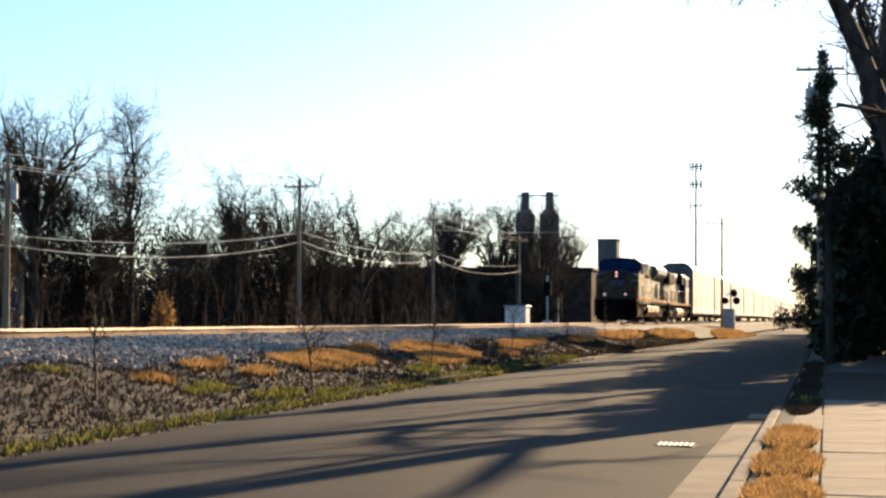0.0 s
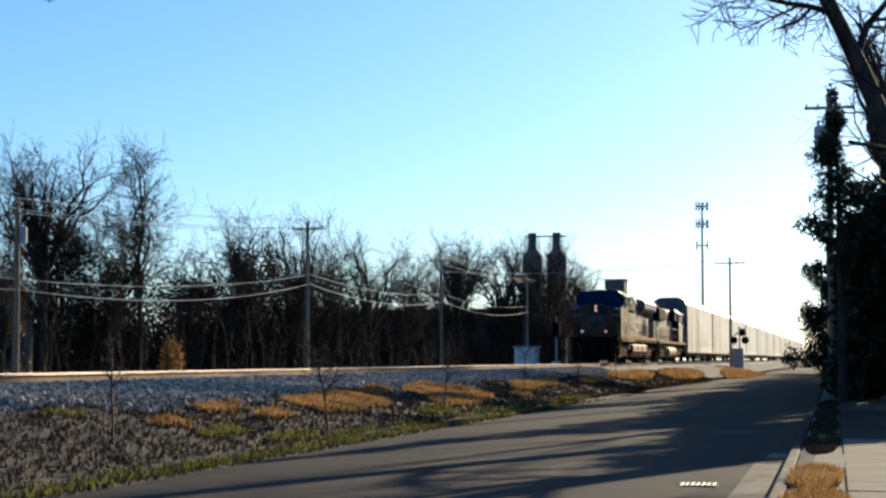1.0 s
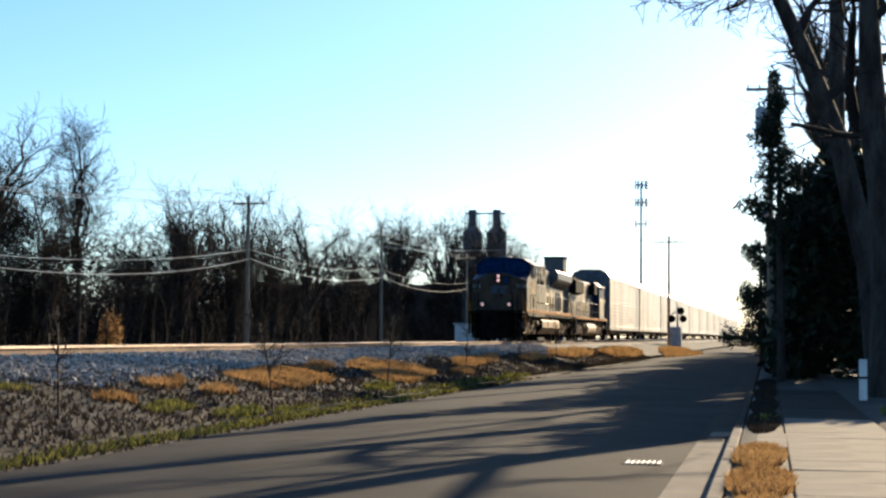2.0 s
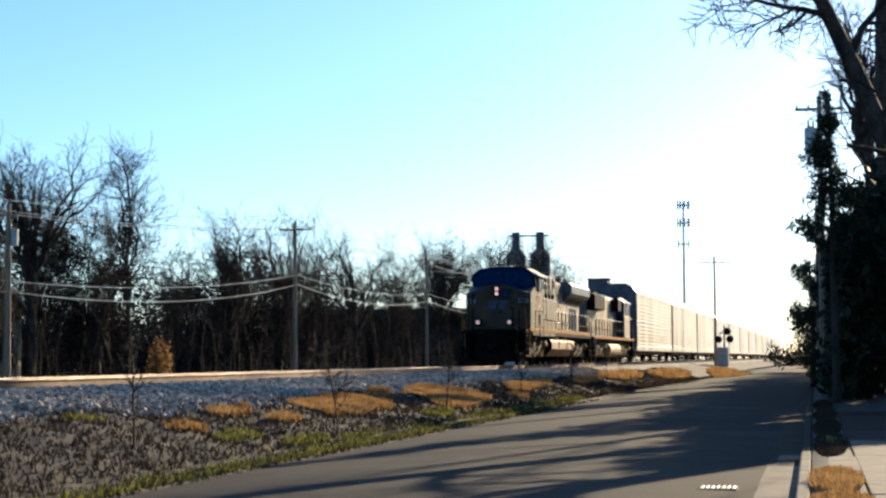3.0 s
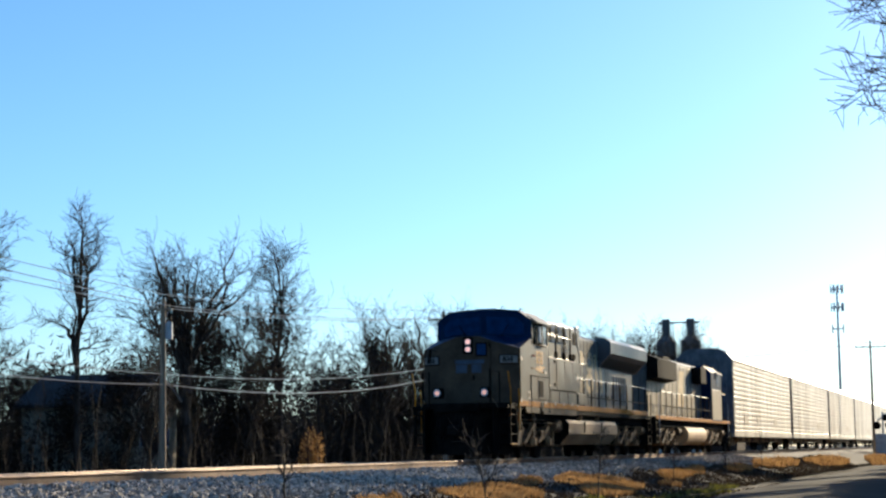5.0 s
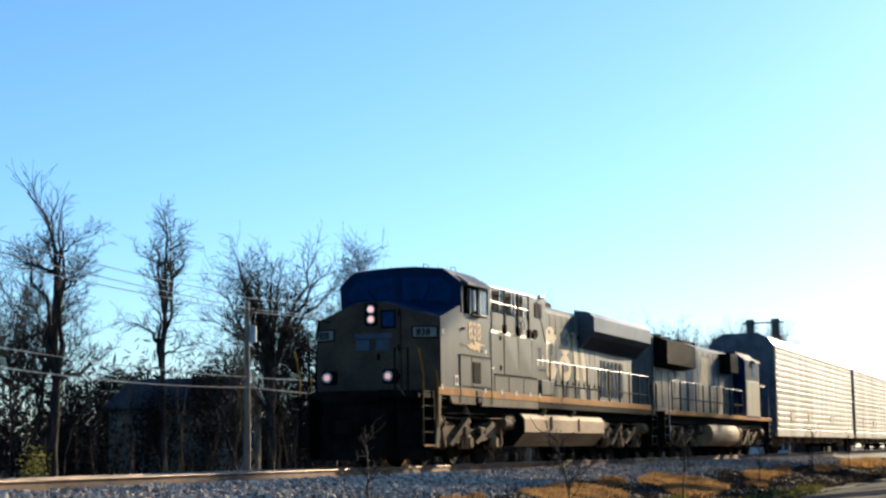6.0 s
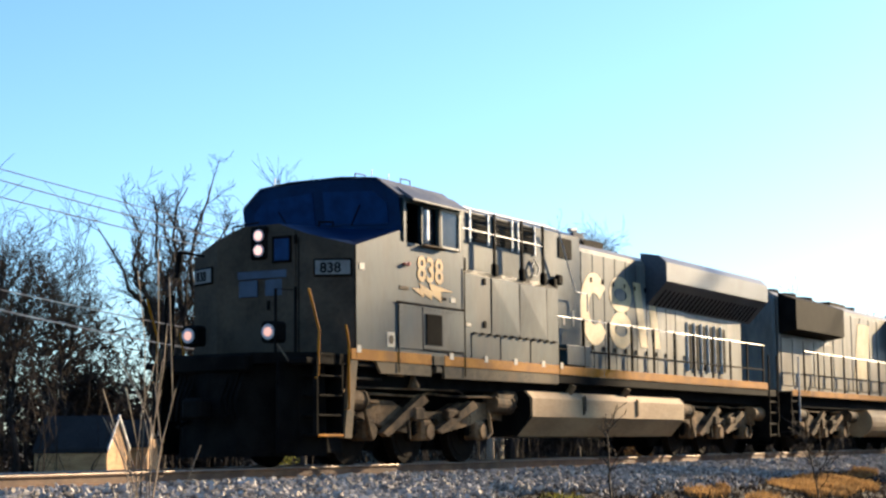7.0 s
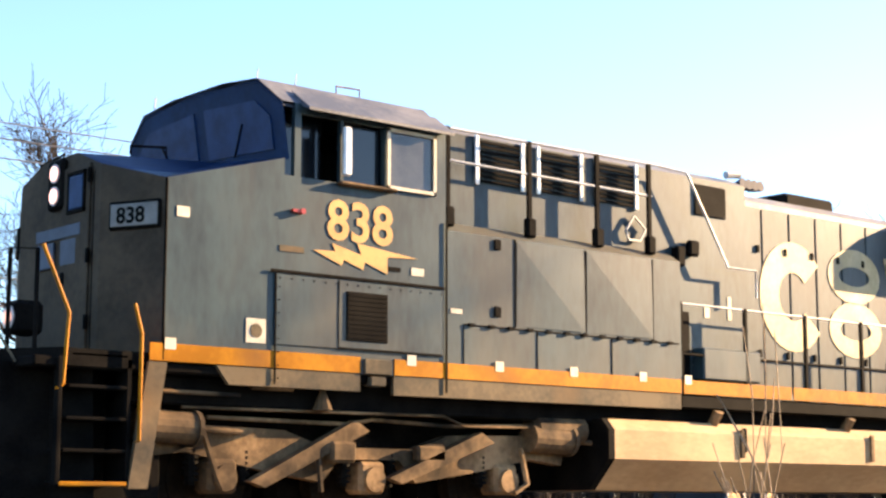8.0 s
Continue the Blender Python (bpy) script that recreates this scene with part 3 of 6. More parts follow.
def louvre(parent, name, u0, u1, z0, z1, y, s=-1, slats=9, frame_material=MIRRORGREY):
    back = Build().box(u0, u1, *sorted((y - s * 0.05, y - s * 0.01)), z0, z1)
    ob = part(name, back, BLACKSTEEL, parent, "dark louvred air intake with pale side frames")
    for a, b in ((u0 - 0.06, u0), (u1, u1 + 0.06)):
        part("frame", Build().box(a, b, *sorted((y, y + s * 0.03)), z0 - 0.03, z1 + 0.03, 0.008), frame_material, ob)
    for k in range(slats):
        z = z0 + (z1 - z0) * (k + 0.5) / slats
        sl = Build()
        h = (z1 - z0) / slats * 0.42
        sl.prism([(y - s * 0.01, z + h), (y + s * 0.02, z - h * 0.4), (y + s * 0.02, z - h), (y - s * 0.01, z + h * 0.4)], 0, u0, u1)
        part("slat", sl, BLACKSTEEL, ob)
    return ob


def make_lead_engine():
    e = thing("lead_locomotive", "dusty dark blue diesel locomotive with yellow nose pulling the train", "locomotive")
    HW = 1.53
    # main frame and deck
    b = Build().box(0.6, 21.2, -1.3, 1.3, 1.22, 1.5, 0.02).box(-0.35, 21.5, -1.49, 1.49, 1.5, 1.6, 0.02)
    part("underframe", b, BLACKSTEEL, e)
    # nose: a wide hood with a ridged top and cut corners
    front = 0.62
    nv = [(front, -0.84, 1.62), (front, 0.84, 1.62), (front, 0.84, 3.56), (front, 0.35, 3.74), (front, -0.35, 3.74), (front, -0.84, 3.56),
          (0.94, -HW, 1.62), (0.94, HW, 1.62), (0.94, HW, 3.36), (0.94, -HW, 3.36),
          (2.3, -HW, 1.62), (2.3, HW, 1.62), (2.3, HW, 3.73), (2.3, -HW, 3.73), (2.3, 0.35, 3.86), (2.3, -0.35, 3.86)]
    part("nose", Build().add(nv, [(0, 1, 2, 3, 4, 5), (0, 5, 9, 6), (1, 7, 8, 2)]), NOSE, e, "faded yellow nose front with shade darkened into its colour")
    part("nose_top", Build().add(nv, [(3, 14, 15, 4), (2, 8, 12, 14, 3), (5, 4, 15, 13, 9)]), ROOFBLUE, e, "dark blue top of the nose")
    part("nose_side", Build().add(nv, [(6, 9, 13, 10)]), BODY, e)
    part("nose_side", Build().add(nv, [(7, 11, 12, 8)]), BODY, e)
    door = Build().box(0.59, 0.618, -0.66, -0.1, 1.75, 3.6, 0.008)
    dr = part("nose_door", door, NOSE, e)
    part("door_window", Build().box(0.57, 0.592, -0.56, -0.28, 3.16, 3.5, 0.01), GLASS, dr, "small dark nose door window")
    wf = Build()
    for y0, y1, z0, z1 in ((-0.6, -0.24, 3.5, 3.54), (-0.6, -0.24, 3.12, 3.16), (-0.6, -0.56, 3.12, 3.54), (-0.28, -0.24, 3.12, 3.54)):
        wf.box(0.566, 0.592, y0, y1, z0, z1, 0.006)
    part("window_seal", wf, BLACKSTEEL, dr)
    part("door_handle", Build().box(0.57, 0.6, -0.2, -0.14, 2.4, 2.55, 0.01), BLACKSTEEL, dr)
    for z in (1.95, 2.6, 3.4):
        part("hinge", Build().cyl((0.585, -0.67, z), (0.585, -0.67, z + 0.14), 0.022, n=8), BLACKSTEEL, dr)
    gr = Build().tube([(0.9, -0.9, 3.68), (0.9, -0.9, 3.76), (1.3, -0.9, 3.8), (1.3, -0.9, 3.72)], 0.014)
    part("nose_grab", gr, BLACKSTEEL, e)
    part("nose_grab", Build().tube([(0.7, 0.1, 3.74), (0.7, 0.1, 3.8), (0.7, 0.6, 3.76), (0.7, 0.6, 3.66)], 0.014), BLACKSTEEL, e)
    hb = Build().box(0.56, 0.64, -0.15, 0.17, 3.2, 3.72, 0.03)
    hbx = part("headlight_box", hb, BLACKSTEEL, e)
    for z in (3.34, 3.57):
        hl = Build().cyl((0.56, 0.0, z), (0.538, 0.0, z), 0.072, n=20)
        part("headlight", hl, HEADLIGHT, hbx, "bright lit headlight")
        ring = Build().cyl((0.57, 0.0, z), (0.548, 0.0, z), 0.098, n=20)
        part("lamp_ring", ring, GALV, hbx)
    # faded mark on the nose, plain shapes only
    mk = Build().box(0.585, 0.6, -0.5, 0.42, 2.9, 3.02, 0.004)
    mk.box(0.588, 0.615, -0.42, -0.1, 2.62, 2.88, 0.006).box(0.588, 0.615, 0.05, 0.4, 2.62, 2.88, 0.006)
    part("nose_mark", mk, BLUEMARK, e, "faded blue mark on the nose")
    # number boards on the cut corners
    for s in (-1, 1):
        d = Vector((0.94 - front, s * (HW - 0.84), 0))
        ln = d.length
        d.normalize()
        nrm = Vector((-abs(d.y), s * abs(d.x), 0))
        mid = Vector((front, s * 0.84, 3.02)) + d * ln * 0.55
        ang = math.degrees(math.atan2(d.y * -s, d.x * -s)) if s > 0 else math.degrees(math.atan2(d.y, d.x))
        m = Matrix.Translation(mid + nrm * 0.012) @ pose(0, 0, 0, 0, 0, ang + (180 if s < 0 else 0))
        if s < 0:
            m = Matrix.Translation(mid + nrm * 0.012) @ Matrix.Rotation(math.atan2(d.y, d.x) + math.pi, 4, "Z")
        board = part("number_board", Build().box(-0.3, 0.3, -0.02, 0.02, -0.14, 0.14, 0.02), BLACKSTEEL, e, "lit number board with dark numerals", at=m)
        part("panel", Build().box(-0.27, 0.27, -0.028, 0.028, -0.11, 0.11, 0.006), BOARD, board)
        writing("838", 0.22, BLACKSTEEL, board, pose(-0.2, -0.03, -0.078, 90) if s > 0 else pose(0.2, 0.03, -0.078, 90, 0, 180))
    # cab
    cu0, cu1 = 2.2, 4.43
    prof = [(-HW, 1.6), (-HW, 4.32), (-1.14, 4.62), (-0.5, 4.68), (0.5, 4.68), (1.14, 4.62), (HW, 4.32), (HW, 1.6)]
    # side walls with window openings, built of pieces round them
    for s in (-1, 1):
        for u0, u1, z0, z1 in ((2.3, cu1, 1.6, 3.56), (4.28, cu1, 3.56, 4.32), (2.42, 2.5, 3.56, 4.32), (2.5, 4.28, 4.22, 4.32), (3.0, 3.04, 3.56, 4.22), (3.58, 3.62, 3.56, 4.22)):
            part("cab_wall" if z0 < 2 else "window_post", Build().box(u0, u1, *sorted((s * HW, s * (HW - 0.06))), z0, z1), BODY, e)
    part("cab_rear_wall", Build().add([(cu1, p[0], p[1]) for p in prof], [tuple(range(8))]), BODY, e)
    roof = Build()
    fr = [(2.2 + (4.68 - z) * 0.16, y, z) for y, z in prof[1:7]]
    bk = [(cu1, y, z) for y, z in prof[1:7]]
    n = len(fr)
    roof.add(fr + bk, [(k, k + 1, n + k + 1, n + k) for k in range(n - 1)])
    roof.add([(p[0], p[1], p[2] - 0.05) for p in fr + bk], [(k, k + 1, n + k + 1, n + k) for k in range(n - 1)])
    part("cab_roof", roof, ROOFDUST_SUN, e, "blue cab roof greyed by dust and painted sunlight")
    for s in (-1, 1):
        eave = Build().prism([(s * HW, 4.3), (s * (HW + 0.14), 4.24), (s * (HW + 0.14), 4.27), (s * 1.34, 4.5)], 0, 2.5, 4.44)
        part("window_awning", eave, ROOFDUST_SUN, e, "sun visor over the cab windows")
    # front wall of the cab with two windscreens
    fw = Build()
    fl = [(2.02, y, z) for y, z in ((-HW, 3.73), (-HW, 4.3), (-1.14, 4.6), (0, 4.66), (1.14, 4.6), (HW, 4.3), (HW, 3.73))]
    fl = [(2.36 - (p[2] - 3.7) * 0.16, p[1], p[2]) for p in fl]
    fw.add(fl, [tuple(range(7))])
    part("cab_front", fw, ROOFBLUE, e, "blue cab front above the nose")
    for s in (-1, 1):
        pts = [(s * 0.1, 3.92), (s * 1.3, 3.86), (s * 1.3, 4.2), (s * 1.06, 4.4), (s * 0.1, 4.46)]
        w = Build().add([(2.345 - (z - 3.7) * 0.16, y, z) for y, z in pts] + [(2.37 - (z - 3.7) * 0.16, y, z) for y, z in pts], [(0, 1, 2, 3, 4), (5, 6, 7, 8, 9)] + [(k, (k + 1) % 5, 5 + (k + 1) % 5, 5 + k) for k in range(5)])
        part("windscreen", w, GLASS, e, "dark blue windscreen")
        wp = Build().tube([(2.31, s * 0.6, 3.88), (2.26, s * 0.8, 4.2)], 0.012)
        part("wiper", wp, BLACKSTEEL, e)
    # side windows
    for s in (-1, 1):
        fp = Build().box(3.6, 4.27, *sorted((s * (HW + 0.01), s * (HW + 0.035))), 4.19, 4.225).box(3.6, 4.27, *sorted((s * (HW + 0.01), s * (HW + 0.035))), 3.57, 3.605)
        fp.box(3.6, 3.635, *sorted((s * (HW + 0.01), s * (HW + 0.035))), 3.57, 4.225).box(4.235, 4.27, *sorted((s * (HW + 0.01), s * (HW + 0.035))), 3.57, 4.225)
        win = part("side_window", Build().box(3.63, 4.24, *sorted((s * (HW - 0.02), s * (HW + 0.004))), 3.59, 4.2), surface("dusty_glass", (0.05, 0.055, 0.06), (0.1, 0.1, 0.1), rough=0.12, scale=2, bump=0), e, "dusty closed cab window")
        part("window_frame", fp, LABEL, win, "pale aluminium window frame")
        part("side_window", Build().box(3.05, 3.58, *sorted((s * (HW - 0.1), s * (HW - 0.08))), 3.57, 4.21), SIDEGLASS, e, "dark slid-open cab window")
        part("armrest", Build().box(2.95, 3.7, *sorted((s * HW, s * (HW + 0.09))), 3.53, 3.57, 0.015), DUSTY, e)
        part("wing_mirror", Build().box(2.97, 3.07, *sorted((s * (HW + 0.05), s * (HW + 0.12))), 3.62, 4.14, 0.02), MIRRORGREY, e, "tall pale wing mirror")
        blk = Build().box(2.36, 2.95, *sorted((s * (HW - 0.3), s * (HW - 0.28))), 3.56, 4.3)
        part("quarter_window", blk, SIDEGLASS, e, "dark quarter window")
    part("nose_seam", Build().box(front - 0.004, front + 0.01, -0.72, -0.7, 1.7, 3.5), BLACKSTEEL, e)
    part("corner_strip", Build().prism([(0.925, -1.535), (0.945, -1.545), (0.96, -1.535), (0.94, -1.52)], 2, 1.62, 3.36), BLACKSTEEL, e)
    part("cab_interior", Build().box(2.6, 4.2, -1.2, 1.2, 3.2, 3.62, 0.1).box(3.3, 3.8, -0.9, -0.4, 3.6, 4.1, 0.1), BLACKSTEEL, e)
    # number on the cab side and the bolt under it
    for s in (-1, 1):
        y = s * (HW + 0.006)
        if s < 0:
            writing("838", 0.58, GOLD, e, facing_road(2.83, y, 2.97), name="road_number", label="gold road number on the cab side")
        bo = [(2.66, 2.83), (2.94, 2.84), (2.9, 2.92), (3.28, 2.83), (3.22, 2.95), (4.03, 2.86), (3.62, 2.84), (3.62, 2.66), (3.32, 2.76), (3.3, 2.68), (3.05, 2.76), (3.02, 2.7)]
        part("lightning_bolt", Build().prism(bo, 1, *sorted((y, y + s * 0.004))), GOLD, e, "gold lightning bolt stripe")
    # panels, door and rivets on the cab side
    y = -HW
    dr = part("side_door", Build().box(2.2, 4.38, y - 0.016, y, 1.84, 2.56, 0.008), BODY, e, "low equipment door on the cab side")
    part("door_strip", Build().box(2.14, 4.4, y - 0.03, y - 0.014, 2.555, 2.59, 0.006), BLACKSTEEL, dr)
    part("square_vent", Build().box(3.08, 3.62, y - 0.03, y - 0.01, 1.93, 2.44, 0.01), BLACKSTEEL, dr, "square black vent grille")
    gr = Build()
    for k in range(10):
        gr.box(3.1, 3.6, y - 0.036, y - 0.028, 1.96 + k * 0.048, 1.975 + k * 0.048)
    part("vent_grid", gr, BLACKSTEEL, dr)
    for u0, u1, z0, z1 in ((2.2, 2.215, 1.45, 2.55), (2.98, 2.99, 1.84, 2.54), (4.42, 4.44, 1.45, 3.3), (2.98, 4.36, 1.84, 1.86)):
        part("seam", Build().box(u0, u1, y - 0.022, y - 0.01, z0, z1), BLACKSTEEL, e)
    riv = Build()
    for k in range(16):
        riv.box(2.25 + k * 0.14, 2.264 + k * 0.14, y - 0.022, y - 0.016, 2.5, 2.514)
    for k in range(8):
        riv.box(2.24, 2.254, y - 0.022, y - 0.012, 1.5 + k * 0.13, 1.514 + k * 0.13)
    tagged(part("rivets", riv, BLACKSTEEL, e), kind="stuff")
    for u0, u1, z0, z1, m in ((1.06, 1.2, 3.0, 3.1, LABEL), (2.25, 2.55, 2.78, 2.84, SKIRT), (1.87, 2.1, 1.84, 2.08, LABEL), (3.95, 4.12, 2.68, 2.76, LABEL), (4.2, 4.35, 2.48, 2.53, LABEL), (4.5, 4.66, 2.32, 2.37, LABEL), (3.55, 3.8, 2.7, 2.745, BLACKSTEEL)):
        part("decal", Build().box(u0, u1, y - 0.008, y - 0.001, z0, z1), m, e)
    part("decal_ring", Build().cyl((1.985, y - 0.004, 1.96), (1.985, y - 0.014, 1.96), 0.07, n=16), SKIRT, e)
    part("side_lamp", Build().cyl((2.5, y, 3.2), (2.5, y - 0.06, 3.2), 0.03, n=12).box(2.38, 2.5, y - 0.05, y, 3.185, 3.215), RED, e, "small red marker lamp")
    # sill stripe and skirt
    for s in (-1, 1):
        yy = sorted((s * HW, s * (HW + 0.012)))
        for u0, u1 in ((0.8, 3.28), (3.72, 4.43), (4.45, 8.18), (8.22, 10.3), (10.34, 20.6)):
            part("sill_stripe", Build().box(u0, u1, *yy, 1.605, 1.775, 0.004), YELLOW, e, "yellow stripe along the sill")
        sk = Build().prism([(0.8, 1.6), (1.54, 1.6), (1.69, 1.42), (3.28, 1.42), (3.28, 1.6), (3.72, 1.6), (3.72, 1.4), (8.18, 1.42), (8.18, 1.6)], 1, *sorted((s * HW, s * (HW - 0.05))))
        part("side_skirt", sk, SKIRT, e, "dust-brown skirt under the cab")
        part("jack_pocket", Build().box(3.32, 3.68, *sorted((s * (HW + 0.03), s * (HW - 0.1))), 1.6, 1.76, 0.01).box(3.4, 3.6, *sorted((s * (HW + 0.03), s * (HW - 0.1))), 1.48, 1.58, 0.01), SKIRT, e)
        for u in (5.2, 6.35, 7.5, 1.02, 8.3, 3.95):
            part("decal", Build().box(u - 0.06, u + 0.06, *sorted((s * (HW + 0.012), s * (HW + 0.016))), 1.72, 1.83), LABEL, e)
    # equipment hood behind the cab: wide low part, narrower upper part with louvres
    low = Build()
    low.prism([(-HW, 1.6), (-HW, 3.22), (-1.34, 3.34), (1.34, 3.34), (HW, 3.22), (HW, 1.6)], 0, 4.45, 8.2)
    part("blower_housing", low, BODY, e, "broad navy equipment housing")
    for s in (-1, 1):
        for u0, u1, z0, z1 in ((5.44, 5.455, 2.22, 3.22), (6.55, 6.565, 2.22, 3.2), (7.7, 7.712, 2.22, 3.2), (4.68, 8.15, 2.2, 2.215), (5.78, 5.79, 1.62, 2.2), (6.98, 6.99, 1.62, 2.2), (4.68, 4.69, 1.62, 2.2)):
            part("seam", Build().box(u0, u1, *sorted((s * HW, s * (HW + 0.008))), z0, z1), BLACKSTEEL, e)
        for z in (3.13, 2.38):
            part("latch", Build().box(5.13, 5.23, *sorted((s * HW, s * (HW + 0.02))), z - 0.06, z + 0.06, 0.01), BLACKSTEEL, e)
        hg = Build()
        for k in range(12):
            hg.box(4.75 + k * 0.29, 4.83 + k * 0.29, *sorted((s * HW, s * (HW + 0.03))), 2.19, 2.225)
        tagged(part("hinges", hg, BLACKSTEEL, e), kind="stuff")
        # a slight diagonal fold puts the lighter and darker triangles into the shape
        for u0, u1 in ((5.47, 6.54), (6.58, 7.69)):
            y0, y1 = s * (HW + 0.003), s * (HW + 0.014)
            fold = Build().add([(u0, y1, 3.2), (u1, y0, 3.2), (u1, y1, 2.24), (u0, y0, 2.24)], [(0, 1, 2), (0, 2, 3)])
            part("folded_panel", fold, BODY, e)
    up = Build().prism([(-1.3, 3.3), (-1.3, 4.38), (-1.05, 4.5), (1.05, 4.5), (1.3, 4.38), (1.3, 3.3)], 0, 4.44, 9.75)
    up.box(8.2, 9.75, -1.3, 1.3, 1.6, 3.3)
    part("equipment_hood", up, BODY, e, "navy hood with square air intakes")
    for s in (-1, 1):
        for u in (5.1, 6.05, 7.0):
            louvre(e, "intake_louvre", u, u + 0.64, 3.86, 4.37, s * 1.305, s)
        part("side_vent", Build().box(8.75, 9.35, *sorted((s * 1.29, s * 1.32)), 3.9, 4.3, 0.01), BLACKSTEEL, e, "square dark vent")
        r = Build().tube([(4.5, s * 1.45, 4.02), (7.8, s * 1.45, 4.0)], 0.016, 8).tube([(4.5, s * 1.45, 4.38), (7.9, s * 1.45, 4.4), (8.45, s * 1.45, 4.38), (9.2, s * 1.45, 3.25), (9.75, s * 1.45, 3.25), (9.75, s * 1.45, 2.9)], 0.016, 8)
        part("high_handrail", r, GALV, e, "steel handrail beside the upper hood")
        for u in (4.52, 5.75, 6.85, 7.75):
            part("high_post", Build().box(u - 0.035, u + 0.035, *sorted((s * 1.43, s * 1.47)), 3.28, 4.4, 0.008).box(u - 0.06, u + 0.08, *sorted((s * 1.4, s * 1.5)), 3.28, 3.5, 0.02), BLACKSTEEL, e)
        lp = [(7.45, 3.55), (7.6, 3.75), (7.8, 3.6), (7.7, 3.45), (7.5, 3.45), (7.45, 3.55)]
        part("grab_loop", Build().tube([(p[0], s * 1.34, p[1]) for p in lp], 0.016), GALV, e)
        part("control_box", Build().box(8.3, 8.45, *sorted((s * 1.3, s * 1.42)), 3.2, 3.45, 0.02).box(8.55, 8.75, *sorted((s * 1.3, s * 1.4)), 3.35, 3.55, 0.03), BLACKSTEEL, e)
        part("walk_box", Build().box(8.65, 9.75, *sorted((s * 1.3, s * 1.5)), 1.8, 2.2, 0.02), BODY, e, "navy box on the walkway")
        part("door_gap", Build().box(8.28, 8.6, *sorted((s * 1.29, s * 1.315)), 1.85, 2.65), BLACKSTEEL, e)
        part("hood_lamp", Build().cyl((9.5, s * 1.2, 4.52), (9.75, s * 1.22, 4.55), 0.05, n=10), GALV, e)
        part("hood_decal", Build().box(8.9, 9.0, *sorted((s * 1.3, s * 1.306)), 2.6, 2.76).box(9.35, 9.42, *sorted((s * 1.3, s * 1.306)), 2.6, 2.9), LABEL, e)
    # long hood, doors as raised panels
    lh = Build().prism([(-1.0, 1.6), (-1.0, 4.28), (-0.75, 4.42), (0.75, 4.42), (1.0, 4.28), (1.0, 1.6)], 0, 9.75, 20.2)
    part("long_hood", lh, GREYHOOD, e, "streaked grey-blue engine hood")
    for s in (-1, 1):
        for k in range(11):
            u = 9.85 + k * 0.58
            if u > 15.7:
                break
            dp = part("hood_door", Build().box(u, u + 0.55, *sorted((s * 1.0, s * 1.022)), 1.75, 4.2, 0.01), BODY if u < 12.8 else GREYHOOD, e)
            for z in (2.2, 3.6):
                part("door_latch", Build().box(u + 0.44, u + 0.5, *sorted((s * 1.02, s * 1.045)), z, z + 0.1, 0.008), BLACKSTEEL, dp)
        # large cream mark of plain round and slanted shapes across the doors
        yy = sorted((s * 1.022, s * 1.03))
        def arc(cx, cz, rx, rz, w, a0, a1, n=22):
            out = [(cx + rx * math.cos(a0 + (a1 - a0) * k / n), cz + rz * math.sin(a0 + (a1 - a0) * k / n)) for k in range(n + 1)]
            inn = [(cx + (rx - w) * math.cos(a0 + (a1 - a0) * k / n), cz + (rz - w * 1.05) * math.sin(a0 + (a1 - a0) * k / n)) for k in range(n + 1)]
            v = [(p[0], yy[0], p[1]) for p in out + inn] + [(p[0], yy[1], p[1]) for p in out + inn]
            m = n + 1
            f = []
            for k in range(n):
                f += [(k, k + 1, m + k + 1, m + k), (2 * m + k, 3 * m + k, 3 * m + k + 1, 2 * m + k + 1), (k, 2 * m + k, 2 * m + k + 1, k + 1), (m + k, m + k + 1, 3 * m + k + 1, 3 * m + k)]
            return Build().add(v, f)
        if s < 0:
            part("hood_mark", arc(11.05, 3.06, 0.71, 0.75, 0.4, radians(38), radians(322)), CREAM, e, "large cream open ring on the hood")
            part("hood_mark", arc(12.43, 3.45, 0.6, 0.39, 0.24, radians(0), radians(360)), CREAM, e, "large cream oval shape on the hood")
            part("hood_mark", arc(12.43, 2.69, 0.6, 0.39, 0.24, radians(0), radians(360)), CREAM, e, "large cream oval shape on the hood")
            for a in (13.35, 14.1):
                part("hood_mark", Build().prism([(a - 0.2, 3.78), (a + 0.2, 3.78), (a + 0.55, 2.38), (a + 0.15, 2.38)], 1, *yy), CREAM, e, "large cream slanted bar on the hood")
        # tall dark slots
        for k in range(6):
            u = 16.4 + k * 0.46
            part("slot_grille", Build().box(u, u + 0.26, *sorted((s * 1.0, s * 1.03)), 2.0, 3.05, 0.01), BLACKSTEEL, e)
            part("slot_frame", Build().box(u - 0.06, u - 0.02, *sorted((s * 1.0, s * 1.05)), 1.95, 3.1, 0.008), MIRRORGREY, e)
        # radiator overhang
        wing = [(s * 0.9, 4.5), (s * 1.35, 4.42), (s * 1.52, 4.26), (s * 1.52, 3.84), (s * 1.0, 3.3)]
        part("radiator_wing", Build().prism(wing, 0, 13.9, 20.9), surface("radiator_paint", (0.016, 0.024, 0.036), (0.045, 0.054, 0.066), rough=0.38, scale=1.2, fine=12, bump=0.05), e, "overhanging dark blue radiator wing")
        gr = Build()
        for k in range(24):
            gr.add([(14.2 + k * 0.27, s * 1.44, 3.76), (14.32 + k * 0.27, s * 1.44, 3.76), (14.32 + k * 0.27, s * 1.05, 3.34), (14.2 + k * 0.27, s * 1.05, 3.34)], [(0, 1, 2, 3)])
        tagged(part("radiator_grille", gr, BLACKSTEEL, e), kind="stuff")
